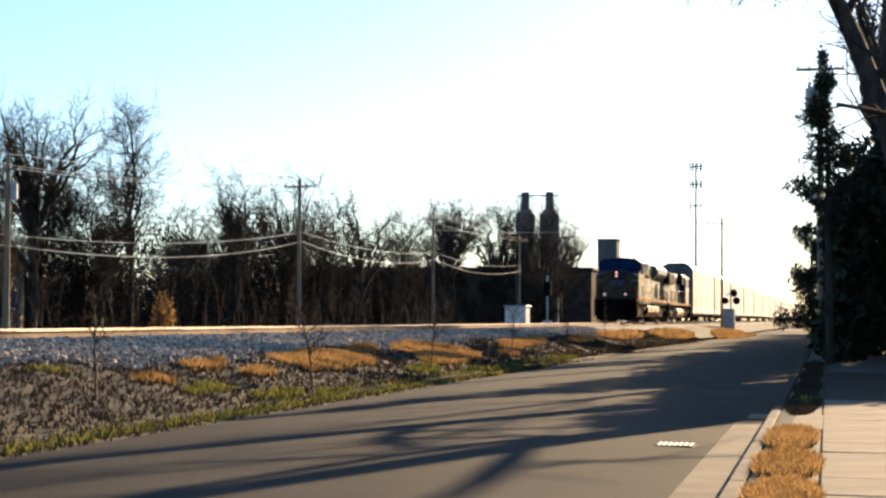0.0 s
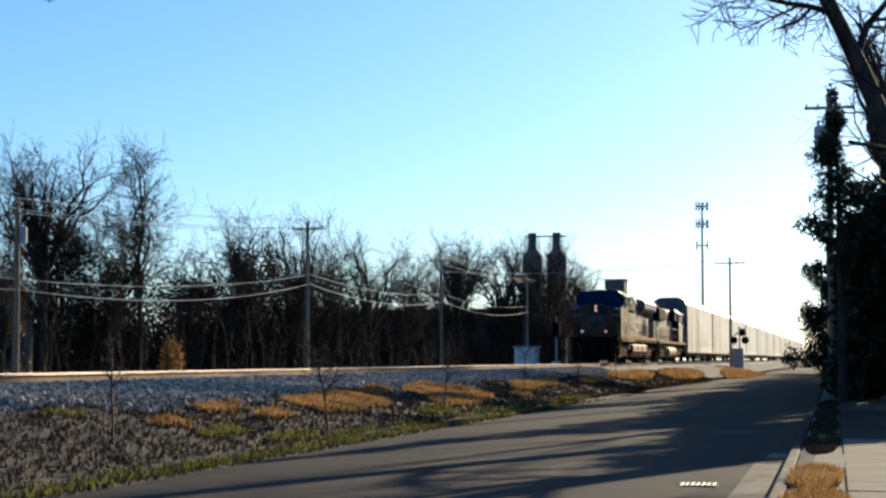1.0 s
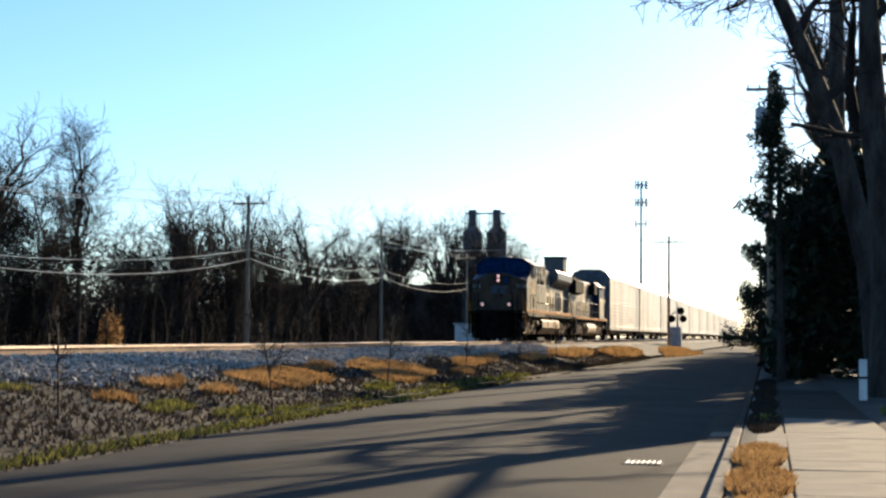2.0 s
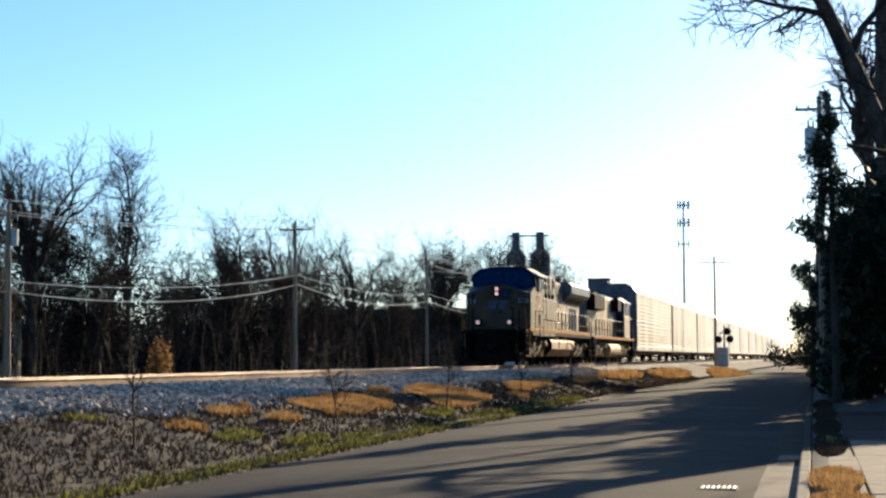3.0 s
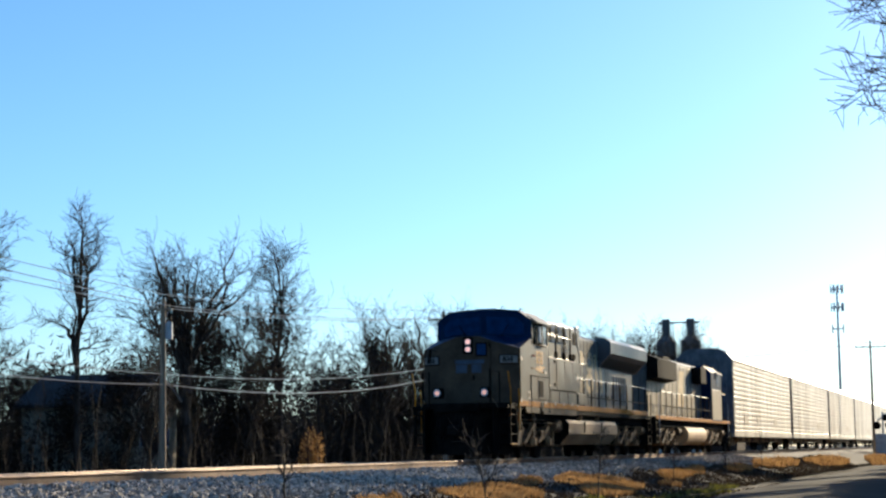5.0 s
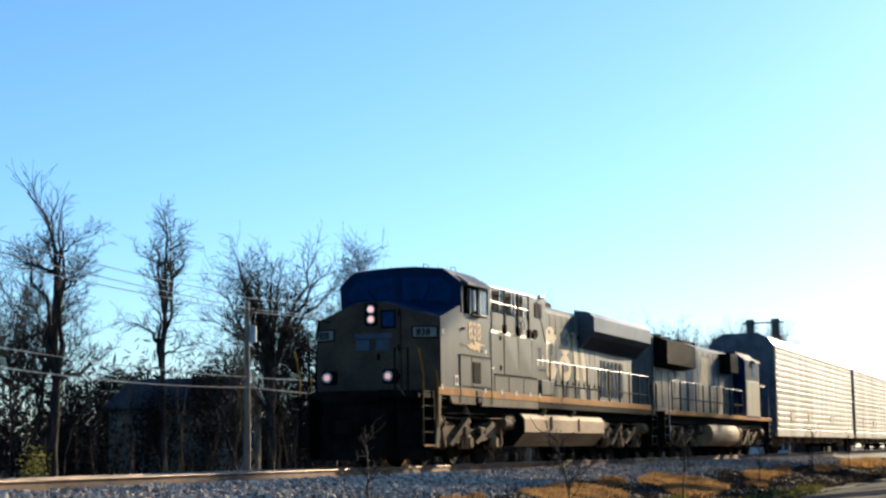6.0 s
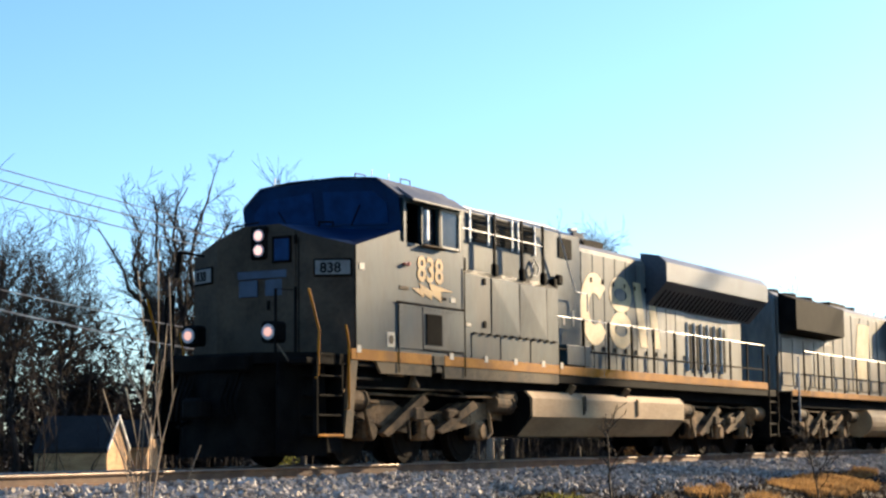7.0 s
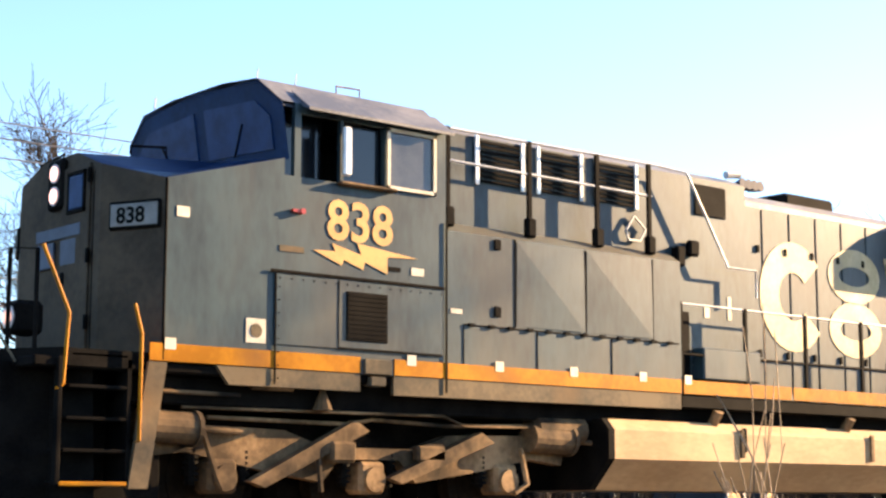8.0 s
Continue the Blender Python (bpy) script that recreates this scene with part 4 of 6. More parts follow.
        handrail(e, 8.25, 20.6, s * 1.48, 1.6, 2.72, 1.22)
        gate = Build().tube([(8.25, s * 1.48, 1.7), (8.25, s * 1.48, 2.72), (8.05, s * 1.48, 2.74)], 0.03)
        part("walkway_gate", gate, BLACKSTEEL, e)
        part("walkway_edge", Build().box(8.2, 21.3, *sorted((s * 1.3, s * 1.52)), 1.44, 1.604, 0.01), BLACKSTEEL, e)
        # fuel tank side hung under the frame
    tank = [(-1.42, 1.27), (-1.53, 1.14), (-1.53, 0.8), (-1.2, 0.44), (1.2, 0.44), (1.53, 0.8), (1.53, 1.14), (1.42, 1.27)]
    tk = part("fuel_tank", Build().prism(tank, 0, 7.0, 14.7), TANK, e, "dust-coated tan fuel tank")
    part("tank_end", Build().prism([(p[0] * 1.01, p[1]) for p in tank], 0, 6.9, 7.0), BLACKSTEEL, tk)
    for u in (8.9, 11.6):
        part("filler", Build().cyl((u, -1.35, 1.2), (u, -1.5, 1.42), 0.07, n=10), DUSTY, tk)
        part("tank_strap", Build().box(u + 0.35, u + 0.43, -1.56, -1.52, 0.85, 1.2, 0.01), DUSTY, tk)
    part("sight_glass", Build().box(9.3, 9.37, -1.56, -1.52, 0.92, 1.22, 0.01), BLACKSTEEL, tk)
    for u, w, r in ((6.0, 0.75, 0.17), (14.8, 0.4, 0.15)):
        part("air_reservoir", Build().cyl((u, -1.2, 1.12), (u + w, -1.2, 1.12), r, n=16).cyl((u - 0.04, -1.2, 1.12), (u, -1.2, 1.12), r * 0.7, r, n=16), DUSTY, e, "small dusty air tank")
    pipes = Build().tube([(1.0, -1.4, 1.34), (1.9, -1.4, 1.33)], 0.02).tube([(1.3, -1.3, 1.2), (4.6, -1.3, 1.22), (4.9, -1.3, 1.12), (6.0, -1.3, 1.14)], 0.016).tube([(2.0, -1.44, 1.42), (2.5, -1.44, 1.42)], 0.03)
    pipes.cyl((2.9, -1.4, 1.42), (2.9, -1.4, 1.22), 0.03, 0.11, n=10)
    part("brake_piping", pipes, DUSTY, e)
    # roof details
    part("roof_cap", Build().cyl((10.2, -0.5, 4.42), (10.2, -0.5, 4.58), 0.1, n=10), BLACKSTEEL, e)
    part("exhaust_duct", Build().box(11.5, 12.6, -0.6, 0.6, 4.42, 4.62, 0.04), BLACKSTEEL, e)
    part("roof_hatch", Build().box(8.6, 9.2, -0.5, 0.5, 4.49, 4.58, 0.03), BLACKSTEEL, e)
    horn = Build()
    for k in range(4):
        horn.cyl((9.95 + k * 0.12, -0.9, 4.46), (9.95 + k * 0.12, -1.12, 4.48), 0.03, 0.075, n=10)
    part("air_horn", horn, ROOFBLUE, e, "cluster of horn bells on the roof")
    for x, y, z in ((2.6, -0.5, 4.68), (3.4, -0.9, 4.66)):
        part("lifting_eye", Build().tube([(x, y, z), (x, y, z + 0.11), (x + 0.32, y, z + 0.12), (x + 0.32, y, z)], 0.011), DUSTY, e)
    for x, y, w in ((2.3, -1.0, 0.008), (2.75, -1.05, 0.008), (2.15, 0.8, 0.012)):
        part("roof_aerial", Build().cyl((x, y, 4.63), (x + 0.01, y, 4.76), w, n=5), GALV, e)
    part("aerial_base", Build().box(2.5, 3.1, -0.35, 0.35, 4.68, 4.73, 0.02), GALV, e)
    # front end: steps, plough, ditch lights, handrails, cut levers
    plow = Build().add([(-0.72, 0, 1.5), (-0.85, 0, 0.16), (0.3, -1.38, 1.5), (0.35, -1.4, 0.16), (0.3, 1.38, 1.5), (0.35, 1.4, 0.16), (-0.6, -0.5, 1.5), (-0.72, -0.5, 0.16), (-0.6, 0.5, 1.5), (-0.72, 0.5, 0.16)], [(0, 6, 7, 1), (6, 2, 3, 7), (0, 1, 9, 8), (8, 9, 5, 4), (0, 8, 4, 2, 6)])
    part("plough", plow, BLACKSTEEL, e, "black snow plough and pilot")
    part("front_platform", Build().prism([(-0.6, -0.75), (-0.6, 0.75), (0.1, 1.3), (0.6, 1.5), (0.9, 1.5), (0.9, -1.5), (0.6, -1.5), (-0.1, -1.5)], 2, 1.52, 1.68), BLACKSTEEL, e)
    part("anticlimber", Build().box(-0.75, -0.55, -0.7, 0.7, 1.4, 1.66, 0.03), BLACKSTEEL, e)
    coupler(e, -0.45, -1)
    coupler(e, 21.3, 1)
    for s in (-1, 1):
        dl = part("ditch_light_housing", Build().box(-0.24, 0.05, s * 0.74 - 0.15, s * 0.74 + 0.15, 1.84, 2.16, 0.04), BLACKSTEEL, e)
        part("lamp_ring", Build().cyl((-0.235, s * 0.74, 2.0), (-0.25, s * 0.74, 2.0), 0.115, n=18), GALV, dl)
        part("ditch_light", Build().cyl((-0.245, s * 0.74, 2.0), (-0.262, s * 0.74, 2.0), 0.07, n=18), DIMLIGHT, dl, "round ditch light")
        for k in range(5):
            z = 0.45 + k * 0.29
            part("step", Build().box(-0.06 + 0.02 * k, 0.6, *sorted((s * 1.5, s * 1.2)), z, z + 0.035, 0.008), BLACKSTEEL, e, "black step up to the front platform")
        part("step_edge", Build().box(-0.08, 0.6, *sorted((s * 1.53, s * 1.49)), 0.44, 0.48, 0.008), YELLOW, e)
        rear_plate = Build().prism([(0.8, 1.6), (1.0, 1.6), (0.82, 0.42), (0.62, 0.42)], 1, *sorted((s * 1.53, s * 1.47)))
        part("step_side", rear_plate, SKIRT, e)
        part("step_back", Build().box(0.6, 0.64, *sorted((s * 1.5, s * 0.9)), 0.45, 1.6), BLACKSTEEL, e)
        part("pilot_wall", Build().box(-0.5, 1.2, *sorted((s * 1.05, s * 1.1)), 0.2, 1.56, 0.01), BLACKSTEEL, e)
        part("step_side_front", Build().box(-0.12, -0.07, *sorted((s * 1.52, s * 1.44)), 0.44, 1.6, 0.01), BLACKSTEEL, e)
        part("grab_rail", Build().tube([(0.62, s * 1.56, 2.12), (0.7, s * 1.56, 1.85), (0.7, s * 1.56, 1.2), (0.7, s * 1.56, 0.86), (0.7, s * 1.5, 0.84)], 0.019, 8), YELLOW, e, "yellow grab rail by the steps")
        part("grab_rail", Build().tube([(-0.3, s * 1.5, 2.6), (-0.02, s * 1.5, 2.0), (-0.06, s * 1.5, 1.35), (-0.12, s * 1.5, 1.3)], 0.019, 8), YELLOW, e, "yellow grab rail by the steps")
        part("nose_handrail", Build().tube([(-0.2, s * 1.2, 1.66), (-0.2, s * 1.2, 2.6), (-0.35, s * 0.95, 2.62), (-0.35, s * 0.95, 1.66)], 0.024), BLACKSTEEL, e)
        part("cut_lever", Build().tube([(-0.48, s * 1.06, 1.8), (-0.38, s * 1.2, 1.55)], 0.014), SKIRT, e)
        for k in range(4):
            part("mu_hose", Build().tube([(-0.6, s * (0.3 + 0.09 * k), 1.4), (-0.82, s * (0.3 + 0.09 * k), 1.0), (-0.8, s * (0.34 + 0.09 * k), 0.7)], 0.025), BLACKSTEEL, e)
        for k in range(5):
            part("rear_step", Build().box(20.8, 21.4, *sorted((s * 1.5, s * 1.2)), 0.45 + 0.28 * k, 0.49 + 0.28 * k), BLACKSTEEL, e)
        for w in (20.74, 21.4):
            part("rear_step_side", Build().box(w, w + 0.06, *sorted((s * 1.52, s * 1.2)), 0.42, 1.6), BLACKSTEEL, e)
        for u in (20.75, 21.45):
            part("rear_rail", Build().tube([(u, s * 1.52, 0.8), (u, s * 1.52, 2.5)], 0.025), BLACKSTEEL, e)
    part("bell_bracket", Build().tube([(-0.2, 0.95, 3.3), (0.42, 0.95, 3.3)], 0.02).tube([(-0.2, 0.95, 3.3), (-0.24, 0.98, 2.9)], 0.035), BLACKSTEEL, e)
    sets = engine_truck(e, (1.85, 3.7, 5.6)) + engine_truck(e, (16.0, 17.85, 19.7))
    return e, sets


def make_second_engine():
    """Runs with its long hood first; its cab is at the far end."""
    e = thing("second_locomotive", "older grey and blue diesel locomotive coupled behind the first", "locomotive")
    part("underframe", Build().box(0.3, 21.0, -1.3, 1.3, 1.2, 1.5, 0.02).box(0.0, 21.3, -1.5, 1.5, 1.5, 1.62, 0.02), BLACKSTEEL, e)
    hood = Build().prism([(-1.0, 1.62), (-1.0, 4.2), (-0.75, 4.36), (0.75, 4.36), (1.0, 4.2), (1.0, 1.62)], 0, 0.7, 15.0)
    part("long_hood", hood, GREYHOOD, e, "streaked grey engine hood")
    for s in (-1, 1):
        part("radiator_section", Build().prism([(s * 1.0, 4.3), (s * 1.5, 4.1), (s * 1.5, 3.3), (s * 1.0, 3.2)], 0, 0.8, 5.4), BLACKSTEEL, e, "black radiator intake")
        for k in range(12):
            u = 0.9 + k * 1.0
            if 0.8 + k >= 14:
                break
            part("hood_door", Build().box(u, u + 0.9, *sorted((s * 1.0, s * 1.02)), 1.8, 3.1 if u < 5.4 else 4.1, 0.01), GREYHOOD, e)
        part("yellow_panel", Build().prism([(8.0, 2.2), (9.6, 2.2), (9.9, 3.9), (8.6, 3.9)], 1, *sorted((s * 1.02, s * 1.03))), CREAM, e, "faded cream shape on the hood")
        part("sill_stripe", Build().box(0.2, 21.2, *sorted((s * 1.5, s * 1.515)), 1.5, 1.66, 0.004), YELLOW, e)
        part("side_box", Build().box(12.1, 13.7, *sorted((s * 1.0, s * 1.5)), 3.4, 4.2, 0.03), BLACKSTEEL, e)
        handrail(e, 1.4, 14.5, s * 1.48, 1.6, 2.72, 1.3)
        part("fuel_tank_side", Build().cyl((8.2, s * 1.02, 0.86), (13.6, s * 1.02, 0.86), 0.46, n=20), TANK, e, "dust-coated round fuel tank")
        part("number_panel", Build().box(18.4, 19.6, *sorted((s * 1.53, s * 1.536)), 3.0, 3.1), CREAM, e)
        for u in (0.1, 20.6):
            for k in range(4):
                part("step", Build().box(u, u + 0.55, *sorted((s * 1.5, s * 1.2)), 0.5 + 0.28 * k, 0.54 + 0.28 * k), BLACKSTEEL, e)
            for w in (u - 0.05, u + 0.55):
                part("step_side", Build().box(w, w + 0.05, *sorted((s * 1.52, s * 1.2)), 0.45, 1.6), BLACKSTEEL, e)
        for u in (0.75, 20.5):
            part("grab_rail", Build().tube([(u, s * 1.52, 0.8), (u, s * 1.52, 2.55)], 0.025), GALV, e)
        part("cab_window", Build().box(16.6, 17.6, *sorted((s * 1.52, s * 1.545)), 3.35, 4.0, 0.02), GLASS, e, "dark cab side window")
        part("window_visor", Build().prism([(s * 1.5, 4.12), (s * 1.72, 4.0), (s * 1.72, 4.03), (s * 1.5, 4.16)], 0, 16.5, 17.7), RACK, e)
    part("hood_end", Build().box(0.55, 0.7, -0.95, 0.95, 1.65, 4.2, 0.05), GREYHOOD, e)
    cab = Build().prism([(-1.53, 1.62), (-1.53, 4.05), (-1.1, 4.42), (1.1, 4.42), (1.53, 4.05), (1.53, 1.62)], 0, 15.0, 18.3)
    part("cab", cab, ROOFBLUE, e, "dark blue cab of the second locomotive")
    nose = Build().add([(18.3, -1.2, 1.62), (18.3, 1.2, 1.62), (18.3, 1.2, 3.2), (18.3, -1.2, 3.2), (20.4, -1.0, 1.62), (20.4, 1.0, 1.62), (20.4, 1.0, 2.9), (20.4, -1.0, 2.9)], [(0, 3, 7, 4), (1, 5, 6, 2), (3, 2, 6, 7), (4, 7, 6, 5)])
    part("short_nose", nose, GREYHOOD, e)
    part("cab_panel", Build().box(15.1, 18.2, -1.55, -1.53, 1.66, 3.2, 0.01), GREYHOOD, e)
    for u in (2.0, 3.6, 5.2):
        part("roof_fan", Build().cyl((u, 0, 4.36), (u, 0, 4.5), 0.62, n=24), BLACKSTEEL, e)
    part("roof_box", Build().box(7.5, 9.2, -0.5, 0.5, 4.36, 4.55, 0.03), BLACKSTEEL, e)
    part("exhaust_stack", Build().cyl((11, 0, 4.36), (11, 0, 4.6), 0.3, n=14), BLACKSTEEL, e)
    coupler(e, 0.1, -1)
    coupler(e, 21.2, 1)
    sets = engine_truck(e, (2.2, 4.0, 5.9)) + engine_truck(e, (15.0, 16.9, 18.8))
    return e, sets


def make_rack_car():
    """A tall covered car carrier with perforated side panels."""
    L = 27.6
    c = thing("autorack_car", "tall pale covered autorack freight car with panelled sides", "freight car", "autorack cars of the train")
    part("deck", Build().box(0.2, L - 0.2, -1.4, 1.4, 0.85, 1.1, 0.02).box(3.5, L - 3.5, -1.3, 1.3, 0.55, 0.86, 0.05), DUSTY, c)
    for s in (-1, 1):
        part("side_sill", Build().box(0.1, L - 0.1, *sorted((s * 1.6, s * 1.45)), 0.82, 1.2, 0.02), RACK, c)
        n = 15
        for k in range(n):
            u = 0.35 + k * (L - 0.7) / n
            w = (L - 0.7) / n - 0.012
            b = Build()
            rows = 14
            pts = []
            for r in range(rows):
                z = 1.2 + r * 3.75 / rows
                h = 3.75 / rows
                pts += [(s * 1.575, z + 0.02), (s * 1.59, z + h * 0.25), (s * 1.59, z + h * 0.8), (s * 1.575, z + h * 0.97)]
            v = [(u, p[0], p[1]) for p in pts] + [(u + w, p[0], p[1]) for p in pts]
            m = len(pts)
            b.add(v, [(i, i + 1, m + i + 1, m + i) for i in range(m - 1)])
            part("side_panel", b, RACK, c)
            part("side_post", Build().box(u + w, u + w + 0.012, *sorted((s * 1.592, s * 1.5)), 1.2, 4.98), RACK, c)
        part("top_rail", Build().box(0.1, L - 0.1, *sorted((s * 1.62, s * 1.5)), 4.95, 5.1, 0.02), RACK, c)
        part("middle_rail", Build().box(0.1, L - 0.1, *sorted((s * 1.61, s * 1.55)), 2.95, 3.03, 0.01), RACK, c)
        for u, w in ((4.0, 1.4), (9.5, 1.0), (17.5, 1.8)):
            part("stencil", Build().box(u, u + w, *sorted((s * 1.6, s * 1.615)), 1.6, 2.0), LABEL, c)
        lad = Build()
        for k in range(12):
            lad.box(0.12, 0.3, *sorted((s * 1.62, s * 1.66)), 1.3 + 0.3 * k, 1.33 + 0.3 * k)
        part("ladder", lad, BLACKSTEEL, c)
    prof = [(-1.6, 5.05), (-1.3, 5.45), (-0.8, 5.7), (0.8, 5.7), (1.3, 5.45), (1.6, 5.05)]
    roof = Build()
    n = 46
    for k in range(n):
        a, b = 0.1 + (L - 0.2) * k / n, 0.1 + (L - 0.2) * (k + 1) / n
        up = 0.03 if k % 2 else 0.0
        roof.add([(x, p[0], p[1] + up) for x in (a, b) for p in prof], [(i, i + 1, 7 + i, 6 + i) for i in range(5)])
    part("roof", roof, RACKROOF, c, "ribbed galvanised roof")
    for u in (0.1, L - 0.1):
        e = Build().prism([(-1.58, 1.0), (-1.58, 5.0), *prof[1:5], (1.58, 5.0), (1.58, 1.0)], 0, u - 0.04, u + 0.04)
        part("end_door", e, RACKEND, c, "dark ribbed end door")
        ribs = Build()
        for k in range(11):
            y = -1.5 + 0.3 * k
            ribs.box(u - 0.09, u + 0.09, y - 0.03, y + 0.03, 1.2, 5.2)
        part("door_ribs", ribs, RACKEND, c)
    for u in (2.6, L - 2.6):
        for s in (-1, 1):
            f = Build().prism([(u - 1.2, 0.62), (u - 0.4, 0.75), (u + 0.4, 0.75), (u + 1.2, 0.62), (u + 1.2, 0.42), (u + 0.5, 0.34), (u - 0.5, 0.34), (u - 1.2, 0.42)], 1, *sorted((s * 0.95, s * 1.1)))
            part("truck_frame", f, DUSTY, c)
        for d in (-0.86, 0.86):
            w = Build().cyl((u + d, -0.8, 0.42), (u + d, -0.68, 0.42), 0.42, n=18).cyl((u + d, 0.68, 0.42), (u + d, 0.8, 0.42), 0.42, n=18).cyl((u + d, -0.8, 0.42), (u + d, 0.8, 0.42), 0.08, n=8)
            part("wheelset", w, BLACKSTEEL, c)
    for s, u in ((-1, 0.2), (1, L - 0.2)):
        part("coupler", Build().box(min(u, u + s * 0.75), max(u, u + s * 0.75), -0.12, 0.12, 0.75, 1.0, 0.04), BLACKSTEEL, c)
    return c


LEAD, LEAD_WHEELS = make_lead_engine()
SECOND, SECOND_WHEELS = make_second_engine()
FIRST_CAR = make_rack_car()
TRAIN_PARTS = [(LEAD, 0.0), (SECOND, 22.55), (FIRST_CAR, 44.75)]
for _k in range(1, 13):
    TRAIN_PARTS.append((copy_thing(FIRST_CAR, Matrix.Identity(4)), 44.75 + 28.45 * _k))


# ---- trees ----
def limb(out, p, d, length, r, depth, rng, spread, droop, twig_at, kids):
    """A branch of a few bent pieces, with smaller branches along it; out takes (start, end, radius, radius, level)."""
    pieces = 5 if depth > 2 else 4 if depth > 1 else 3 if depth else 2
    step = length / pieces
    for k in range(pieces):
        d = (d + Vector((rng.gauss(0, 0.19), rng.gauss(0, 0.19), rng.gauss(0, 0.15) + droop))).normalized()
        q = p + d * step
        r2 = max(r * (0.84 if depth else 0.7), 0.006)
        out.append((p, q, r, r2, depth))
        if depth and (k or depth < 3):
            for _ in range(kids if depth < 3 or rng.random() < 0.6 else 1):
                side = Vector((rng.gauss(0, 1), rng.gauss(0, 1), rng.gauss(0.15, 0.55)))
                side = (side - d * side.dot(d)).normalized()
                nd = (d * (1 - spread) + side * spread).normalized()
                limb(out, p + (q - p) * rng.random(), nd, length * rng.uniform(0.5, 0.72), r2 * rng.uniform(0.5, 0.7), depth - 1, rng, spread, droop, twig_at, kids)
        p, r = q, r2
    return p, d


def tree_meshes(segments, name, thin=0.0125, bark=None, twig=None):
    """Two meshes: the thick wood and the twigs."""
    wood, twigs = Build(), Build()
    for p, q, r, r2, level in segments:
        n = 8 if r > 0.12 else 5 if r > 0.04 else 3
        (wood if level >= 3 else twigs).cyl(p, q, max(r, thin), max(r2, thin * 0.85), n=n, cap=False)
    res = []
    for b, nm, m in ((wood, name + "_wood", bark or BARK), (twigs, name + "_twigs", twig or TWIG)):
        res.append(raw_mesh(nm, b.v, b.f, m, True))
    return res


def make_tree_kind(seed, tall, trunk, lean=0.0, spread=0.62, first=0.3, depth=4, boughs=9, droop=0.03, kids=2, taper=0.085, rise=0.25):
    rng = random.Random(seed)
    out = []
    p, d, r = Vector((0, 0, -0.2)), Vector((lean, 0, 1)).normalized(), trunk
    n = 9
    for k in range(n):
        q = p + d * (tall * 0.72 / n)
        r2 = trunk * (1 - taper * (k + 1))
        out.append((p, q, r, r2, 9))
        f = (k + 1) / n
        if f > first:
            for _ in range(max(1, round(boughs / (n * (1 - first))))):
                a = rng.random() * 2 * math.pi
                up = rng.uniform(rise, rise + 0.65) + 0.5 * f
                nd = Vector((math.cos(a), math.sin(a), up)).normalized()
                limb(out, p + (q - p) * rng.random(), nd, tall * rng.uniform(0.2, 0.36) * (1.15 - 0.35 * f), r2 * rng.uniform(0.4, 0.6), depth - 1, rng, spread, droop, 1, kids)
        p, r = q, r2
        d = (d + Vector((rng.gauss(0, 0.06), rng.gauss(0, 0.06), 0.03))).normalized()
    limb(out, p, d, tall * 0.3, r, depth - 1, rng, spread, droop, 1, kids)
    return out


def plant_tree(name, label, segs, at, group=""):
    t = thing(name, label, "tree", group, at=at)
    wood, twigs = segs
    part("trunk", wood, BARK, t)
    part("crown", twigs, TWIG, t, "fine bare winter twigs")
    return t


